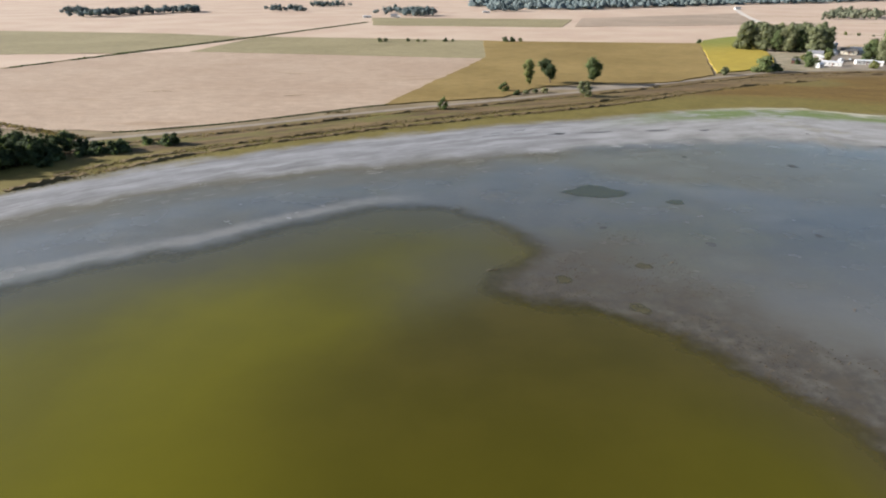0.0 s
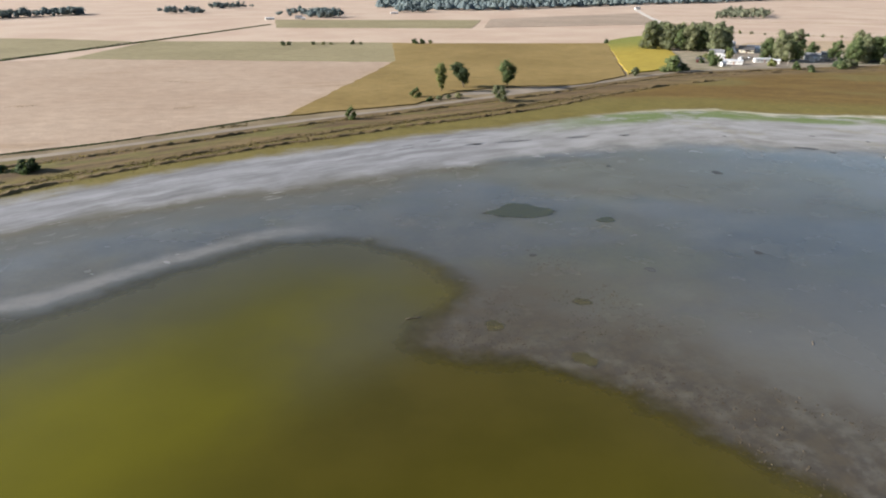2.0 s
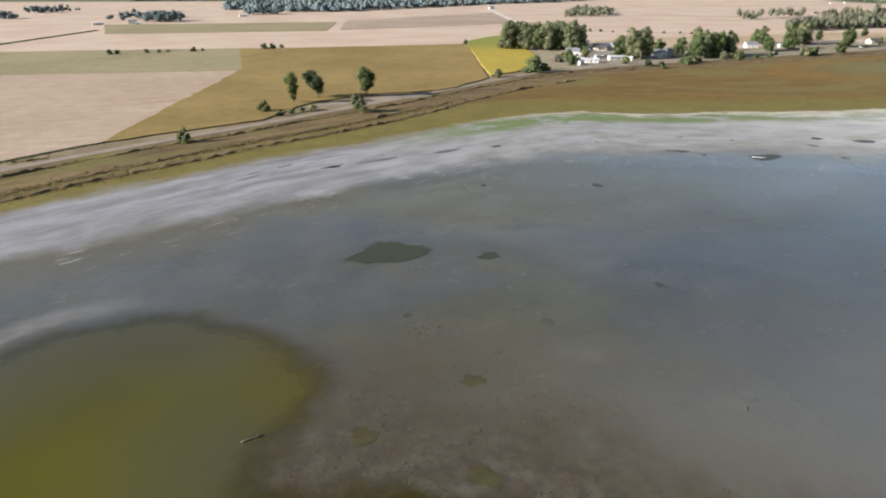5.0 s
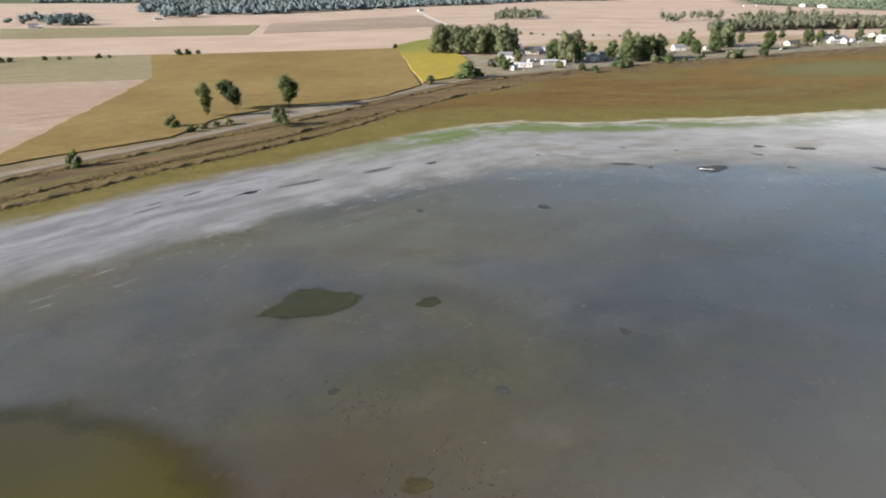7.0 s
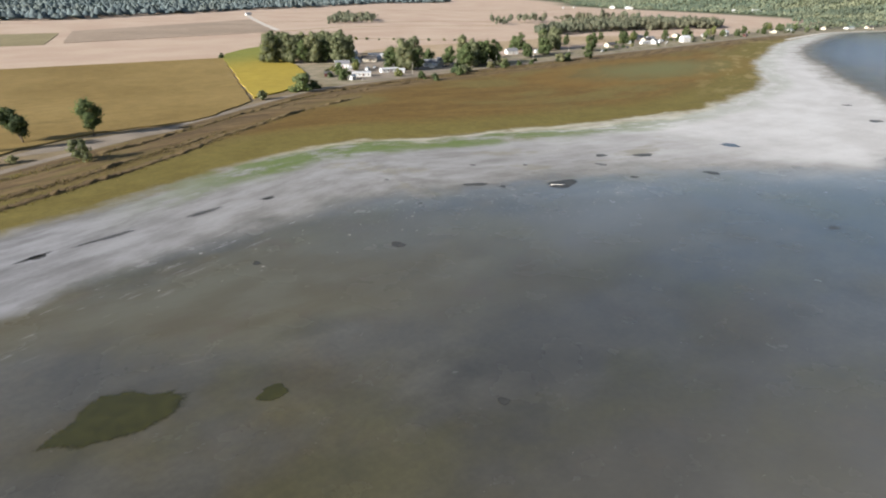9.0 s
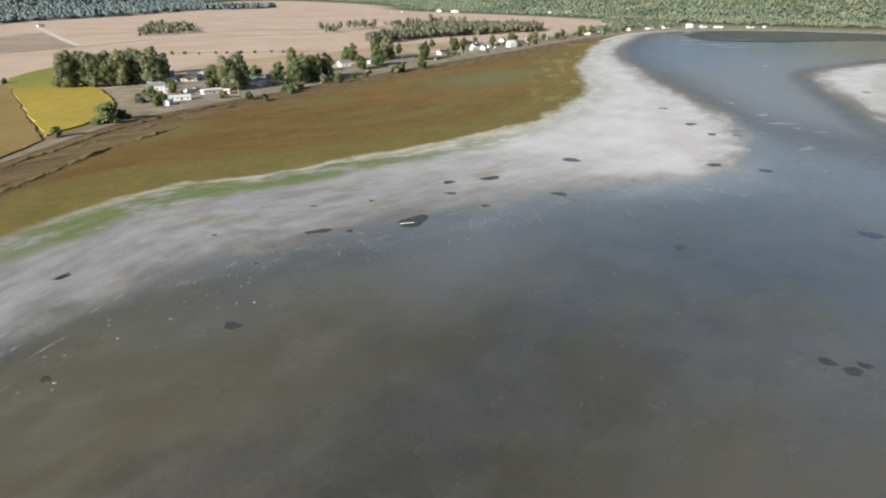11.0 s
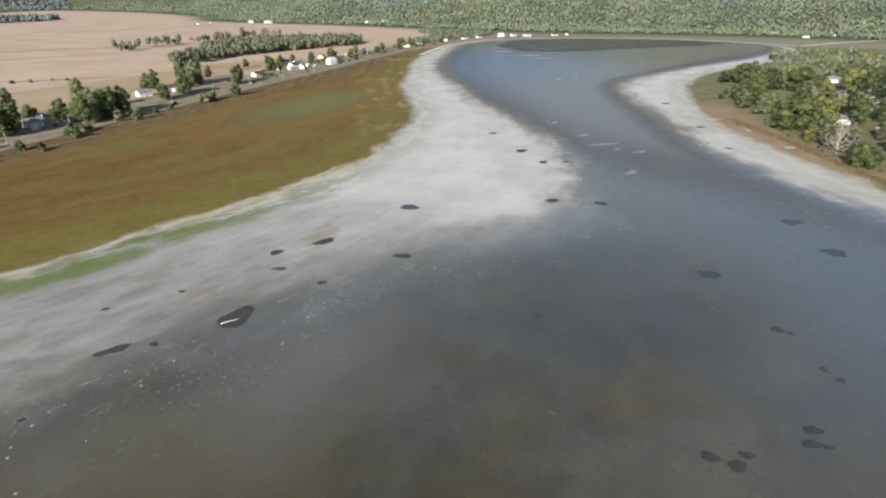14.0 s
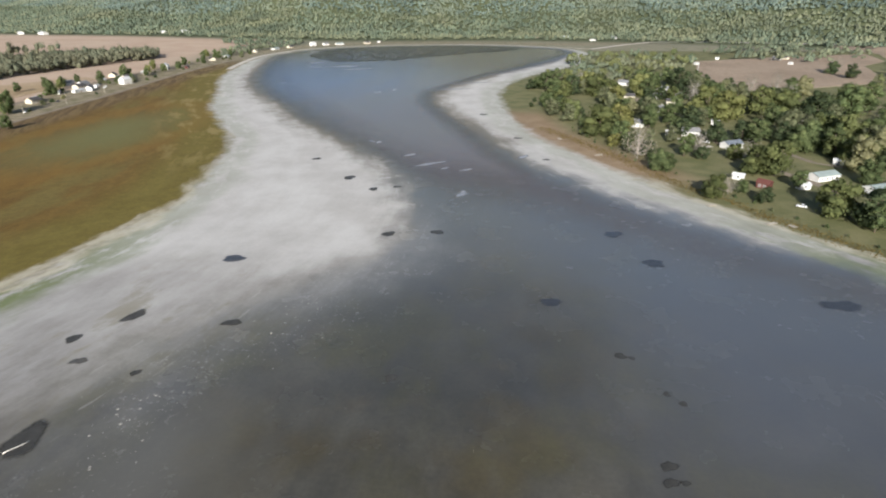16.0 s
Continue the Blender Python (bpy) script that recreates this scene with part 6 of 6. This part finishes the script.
def house(name, label, category, length, depth, wall, roof, wall_paint, roof_paint, windows=3, door=True, chimney=False, eave=0.4, porch=False):
    """A house at the origin with its long side along x: walls, a gabled roof with eaves, door, windows with frames and sills."""
    root = new(name)
    tagged(root, label, category)
    a, b = length / 2, depth / 2
    v = [(-a, -b, -0.2), (a, -b, -0.2), (a, b, -0.2), (-a, b, -0.2), (-a, -b, wall), (a, -b, wall), (a, b, wall), (-a, b, wall), (-a, 0, wall + roof), (a, 0, wall + roof)]
    part("wall", v, [(0, 1, 5, 4), (1, 2, 6, 9, 5), (2, 3, 7, 6), (3, 0, 4, 8, 7), (0, 3, 2, 1)], wall_paint, root)
    e, drop, t = eave, eave * roof / b, 0.16
    v = []
    for x in (-a - e, a + e):
        v += [(x, -b - e, wall - drop + 0.02), (x, 0, wall + roof + 0.02), (x, b + e, wall - drop + 0.02), (x, b + e, wall - drop + t), (x, 0, wall + roof + t), (x, -b - e, wall - drop + t)]
    part("roof", v, [(0, 1, 7, 6), (1, 2, 8, 7), (2, 3, 9, 8), (3, 4, 10, 9), (4, 5, 11, 10), (5, 0, 6, 11), (0, 5, 4, 1), (1, 4, 3, 2), (6, 7, 10, 11), (7, 8, 9, 10)], roof_paint, root)
    for side in (-1, 1):
        for n in range(windows):
            x = -a + length * (n + 0.7) / (windows + 0.4)
            y = side * b
            frame_ = part("window", *box_verts(x - 0.62, x + 0.62, min(y, y + side * 0.06), max(y, y + side * 0.06), 0.95, 2.15), FRAME, root)
            part("pane", *box_verts(x - 0.5, x + 0.5, min(y + side * 0.05, y + side * 0.075), max(y + side * 0.05, y + side * 0.075), 1.05, 2.05), GLASS, frame_)
            part("sill", *box_verts(x - 0.7, x + 0.7, min(y, y + side * 0.16), max(y, y + side * 0.16), 0.88, 0.95), FRAME, frame_)
    if door:
        leaf_ = part("door", *box_verts(-a + length * 0.52, -a + length * 0.52 + 0.95, -b - 0.06, -b, 0.05, 2.1), DOOR_PAINT, root)
        part("handle", *box_verts(-a + length * 0.52 + 0.82, -a + length * 0.52 + 0.9, -b - 0.12, -b - 0.06, 1.0, 1.1), STEEL, leaf_)
        part("step", *box_verts(-a + length * 0.52 - 0.3, -a + length * 0.52 + 1.25, -b - 0.8, -b - 0.07, -0.2, 0.05), CONCRETE, root)
    if chimney:
        part("chimney", *box_verts(a * 0.4, a * 0.4 + 0.6, -0.3, 0.3, wall + roof * 0.6, wall + roof + 0.8), CONCRETE, root)
    if porch:
        part("porch_roof", *box_verts(-a * 0.5, a * 0.5, -b - 2.2, -b - 0.02, wall - 0.42, wall - 0.28), roof_paint, root)
        for x in (-a * 0.48, a * 0.48):
            part("porch_post", *box_verts(x - 0.06, x + 0.06, -b - 2.1, -b - 1.98, -0.2, wall - 0.42), FRAME, root)
    return {"first": root, "used": False}


def caravan(name, label, length, paint):
    """A travel trailer on two wheels, with rounded ends, windows, door and hitch."""
    root = new(name)
    tagged(root, label, "caravan")
    a, b, h = length / 2, 1.25, 2.8
    profile = [(-a, 0.6), (-a - 0.1, 1.6), (-a + 0.25, h - 0.2), (-a + 0.7, h), (a - 0.7, h), (a - 0.15, h - 0.3), (a + 0.1, 1.5), (a, 0.6)]
    v = [(x, -b, z) for x, z in profile] + [(x, b, z) for x, z in profile]
    n = len(profile)
    part("body", v, [tuple(range(n)), tuple(range(2 * n - 1, n - 1, -1))] + [(i, n + i, n + (i + 1) % n, (i + 1) % n) for i in range(n)], paint, root)
    for side in (-1, 1):
        for x in (-a * 0.6, 0.1, a * 0.6):
            y = side * b
            part("window", *box_verts(x - 0.5, x + 0.5, min(y, y + side * 0.04), max(y, y + side * 0.04), 1.5, 2.1), GLASS, root)
        wv, wf = tube([(0.2, side * (b - 0.3), 0.33), (0.2, side * (b + 0.02), 0.33)], [0.33, 0.33], 12)
        part("wheel", wv, wf, TYRE, root)
    part("door", *box_verts(a * 0.28, a * 0.28 + 0.65, -b - 0.04, -b, 0.75, 2.4), FRAME, root)
    hv, hf = tube([(a, 0, 0.6), (a + 1.1, 0, 0.5)], [0.07, 0.05], 6)
    part("hitch", hv, hf, STEEL, root)
    return {"first": root, "used": False}


def car(name, label, paint, pickup=False):
    """A parked car or pickup: body, cabin with glass, four wheels."""
    root = new(name)
    tagged(root, label, "car")
    lower = [(-2.3, 0.35), (-2.35, 0.85), (-2.2, 1.0), (1.1, 1.0), (2.2, 0.85), (2.3, 0.4)]
    cabin = [(-0.5, 1.0), (-0.3, 1.65), (0.7, 1.65), (1.15, 1.0)] if pickup else [(-1.9, 1.0), (-1.3, 1.5), (0.3, 1.5), (1.05, 1.0)]
    for title, profile, w_, mat in (("body", lower, 0.9, paint), ("cabin", cabin, 0.78, GLASS)):
        n = len(profile)
        v = [(x, -w_, z) for x, z in profile] + [(x, w_, z) for x, z in profile]
        part(title, v, [tuple(range(n)), tuple(range(2 * n - 1, n - 1, -1))] + [(i, n + i, n + (i + 1) % n, (i + 1) % n) for i in range(n)], mat, root)
    top = max(z for _, z in cabin)
    xs_ = sorted(x for x, z in cabin if z == top)
    part("roof", *box_verts(xs_[0], xs_[1], -0.76, 0.76, top, top + 0.05), paint, root)
    for x in (-1.4, 1.4):
        for y in (-0.82, 0.82):
            v, f = tube([(x, y - 0.1, 0.34), (x, y + 0.1, 0.34)], [0.34, 0.34], 12)
            part("wheel", v, f, TYRE, root)
    return {"first": root, "used": False}


def settle(kind, x, y, turn, group="", label="", scale=1.0):
    m = pose(x, y, float(ground_height([(x, y)])[0]) + (0.05 if scale == 1 else 0), 0, 0, turn)
    if kind["used"]:
        ob = copy_thing(kind["first"], m)
    else:
        ob, kind["used"] = kind["first"], True
        ob.matrix_basis = m
    return tagged(ob, label, "", group)


MOBILE = house("mobile_home", "long white mobile home with a low grey roof", "mobile home", 14.5, 5.0, 2.9, 0.7, WHITE_WALL, WHITE_ROOF, 4)
WHITE_HOUSE = house("house", "white gabled house with a grey shingle roof", "house", 12, 8, 3.4, 2.4, WHITE_WALL, GREY_ROOF, 3, chimney=True)
TALL_HOUSE = house("house", "two-storey white house under a pale roof", "house", 11, 9, 5.8, 2.4, WHITE_WALL, WHITE_ROOF, 3, chimney=True)
CREAM_HOUSE = house("house", "cream house with a dark shingle roof", "house", 13, 8, 3.2, 2.2, CREAM_WALL, DARK_ROOF, 3, porch=True)
GREEN_HOUSE = house("house", "low white house with a pale green roof", "house", 16, 9, 3.0, 1.6, WHITE_WALL, GREEN_ROOF, 4)
RED_CABIN = house("cabin", "small dark red cabin with a red roof", "cabin", 6.5, 5, 3.0, 1.6, RED_WALL, RED_ROOF, 2, porch=True)
BLUE_HOUSE = house("house", "white house with a blue-grey roof among trees", "house", 13, 8, 3.0, 2.0, WHITE_WALL, BLUE_ROOF, 3, porch=True)
SHED = house("shed", "small white shed with a metal roof", "shed", 6, 4, 2.6, 1.0, WHITE_WALL, WHITE_ROOF, 1)
DARK_SHED = house("shed", "small rust-red shed with a dark roof", "shed", 6, 4.5, 2.6, 1.2, RED_WALL, DARK_ROOF, 1)
BARN = house("barn", "long white machine shed with a pale metal roof", "barn", 30, 14, 5.0, 3.0, WHITE_WALL, WHITE_ROOF, 3)
CARAVAN = caravan("caravan", "white caravan parked on gravel", 7.2, CAR_WHITE)
CAR_A = car("car", "white car parked beside a house", CAR_WHITE)
CAR_B = car("pickup", "dark pickup parked beside a house", CAR_DARK, True)

for kind, x, y, turn in ((MOBILE, 313, 521, -28), (MOBILE, 345, 529, -12), (WHITE_HOUSE, 331, 578, -35), (TALL_HOUSE, 372, 628, -35), (MOBILE, 388, 612, 10), (WHITE_HOUSE, 421, 549, -30), (MOBILE, 372, 560, -20), (SHED, 350, 519, -30), (SHED, 439, 641, 0), (SHED, 297, 510, 30), (CREAM_HOUSE, 375, 602, -30), (SHED, 402, 556, 0),
                         (WHITE_HOUSE, 399, 541, -30), (SHED, 424, 556, 20), (DARK_SHED, 292, 536, -30), (CARAVAN, 356, 592, 30), (CARAVAN, 342, 606, 70), (CAR_A, 330, 536, 20), (CAR_B, 366, 533, 80), (CAR_A, 352, 560, 50), (CAR_B, 404, 527, 10),
                         (CARAVAN, 336, 547, 40), (SHED, 362, 606, 10), (CARAVAN, 384, 578, -30), (CAR_A, 376, 548, 60), (SHED, 326, 556, -20), (CAR_A, 408, 598, 20), (MOBILE, 402, 630, -40), (CAR_B, 342, 512, 0), (SHED, 392, 530, 40)):
    settle(kind, x, y, turn, "homes beside the yellow field")
for kind, x, y, turn in ((SHED, 465, 540, 0), (WHITE_HOUSE, 535, 572, -20), (SHED, 566, 563, -20), (CREAM_HOUSE, 694, 561, -10), (WHITE_HOUSE, 632, 598, -15), (TALL_HOUSE, 836, 546, -20), (CREAM_HOUSE, 795, 577, -10), (WHITE_HOUSE, 779, 556, 20), (MOBILE, 766, 560, -15),
                         (WHITE_HOUSE, 821, 606, -15), (WHITE_HOUSE, 814, 584, -10), (SHED, 803, 562, 0), (SHED, 712, 572, 0), (CAR_B, 825, 570, 60), (CAR_A, 812, 556, 20), (SHED, 858, 585, 10), (CREAM_HOUSE, 905, 600, 20), (SHED, 752, 574, 20), (CREAM_HOUSE, 884, 568, -30), (TALL_HOUSE, 995, 573, 10), (CREAM_HOUSE, 929, 566, 35), (SHED, 945, 580, 0), (CREAM_HOUSE, 1130, 560, 40), (GREEN_HOUSE, 1181, 555, 10), (CAR_A, 800, 552, 30),
                         (CAR_B, 700, 541, 10), (CAR_A, 640, 532, 10), (DARK_SHED, 1010, 548, 0)):
    settle(kind, x, y, turn, "houses on the north shore")
for kind, x, y, turn in ((TALL_HOUSE, 1455, 474, -40), (WHITE_HOUSE, 1478, 452, -40), (GREEN_HOUSE, 1490, 425, -50), (CREAM_HOUSE, 1402, 507, -30), (CREAM_HOUSE, 1530, 372, -60), (SHED, 1560, 350, -60), (GREEN_HOUSE, 1355, 524, -20),
                         (CREAM_HOUSE, 1735, -19, -80), (GREEN_HOUSE, 1738, -89, -70), (WHITE_HOUSE, 1700, -200, -70), (MOBILE, 1640, -140, -70), (CREAM_HOUSE, 1292, 545, 25), (BARN, 1909, 1010, 30), (BARN, 1920, 955, 60),
                         (BARN, 1865, 1397, 40), (BARN, 1851, 1323, 60), (SHED, 1702, 1466, 0), (SHED, 1781, 1486, 0)):
    settle(kind, x, y, turn, "houses beyond the lake")
for kind, x, y, turn in ((MOBILE, -140, 1190, 15), (SHED, -83, 1184, 0), (WHITE_HOUSE, -92, 1206, 0), (MOBILE, 85, 1361, 5), (WHITE_HOUSE, 660, 1500, 0), (CREAM_HOUSE, -60, 1300, 0)):
    settle(kind, x, y, turn, "farms among the fields")
for kind, x, y, turn in ((BLUE_HOUSE, 527, -42, 115), (GREEN_HOUSE, 449, -63, 113), (RED_CABIN, 430, -23, 40), (SHED, 483, -90, 50), (GREEN_HOUSE, 424, -80, 113), (WHITE_HOUSE, 567, -27, 80), (SHED, 567, -12, 70), (SHED, 447, -16, 60), (SHED, 429, -43, 100), (WHITE_HOUSE, 668, -36, 70), (SHED, 769, -78, 60), (WHITE_HOUSE, 788, -54, 80), (CREAM_HOUSE, 858, -72, 80), (CREAM_HOUSE, 745, -21, 80),
                         (WHITE_HOUSE, 690, 49, 60), (CREAM_HOUSE, 711, -56, 80), (WHITE_HOUSE, 746, -49, 70), (SHED, 610, -60, 80), (WHITE_HOUSE, 600, 5, 70), (SHED, 640, 20, 60),
                         (WHITE_HOUSE, 800, -70, 80), (WHITE_HOUSE, 850, -40, 70), (CAR_A, 397, -27, 60), (CAR_A, 541, -30, 60), (CAR_B, 546, -24, 150), (CAR_A, 440, -48, 60), (CAR_A, 530, -42, 90), (CAR_B, 455, -74, 60)):
    settle(kind, x, y, turn, "houses on the south bank")
for kind, x, y, turn in ((SHED, 1097, -342, 40), (WHITE_HOUSE, 1168, -352, 40), (SHED, 1090, -200, 40), (SHED, 1178, -262, 70), (CREAM_HOUSE, 1185, -372, 40)):
    settle(kind, x, y, turn, "farm behind the south bank")


def pier(x, y, length, turn):
    """A small wooden landing left dry: planks on two stringers and posts."""
    root = new("pier")
    tagged(root, "small grey wooden landing stranded on the dry shore", "pier", "stranded landings")
    for y_ in (-0.7, 0.7):
        part("stringer", *box_verts(0, length, y_ - 0.06, y_ + 0.06, 0.45, 0.62), PLANKS, root)
        for x_ in (0.3, length / 2, length - 0.3):
            part("post", *box_verts(x_ - 0.07, x_ + 0.07, y_ - 0.19 if y_ < 0 else y_ + 0.065, y_ - 0.065 if y_ < 0 else y_ + 0.19, -0.3, 0.95), PLANKS, root)
    n = int(length / 0.32)
    for k in range(n):
        part("plank", *box_verts(k * 0.32, k * 0.32 + 0.28, -0.9, 0.9, 0.622, 0.66), PLANKS, root)
    root.matrix_world = pose(x, y, 0, 0, 0, turn)


for x, y, length, turn in ((398, 14, 5.0, 120), (372, -4, 5.5, 115), (366, -10, 3.6, 20), (330, -34, 5.0, 120), (500, 50, 5.0, 110), (545, 70, 6.0, 20)):
    pier(x, y, length, turn)


def pole(x, y, height, arms=True):
    root = new("utility_pole")
    tagged(root, "tall wooden utility pole" if arms else "tall pale mast above the trees", "pole", "poles")
    v, f = tube([(0, 0, -0.5), (0, 0, height)], [0.17, 0.10] if arms else [0.45, 0.25], 9)
    part("shaft", v, f, PLANKS if arms else WHITE_ROOF, root)
    if arms:
        part("crossarm", *box_verts(-1.2, 1.2, -0.06, 0.06, height - 0.9, height - 0.75), PLANKS, root)
        for x_ in (-1.1, 0.0, 1.1):
            part("insulator", *box_verts(x_ - 0.05, x_ + 0.05, -0.05, 0.05, height - 0.75, height - 0.55), GLASS, root)
    root.matrix_world = pose(x, y, 0)


pole(885, -134, 23, False)
for x, y in ((300, 500), (352, 506), (400, 508), (452, 511), (508, 517), (566, 521), (626, 524), (690, 526), (760, 528), (830, 533)):
    pole(x, y, 10)
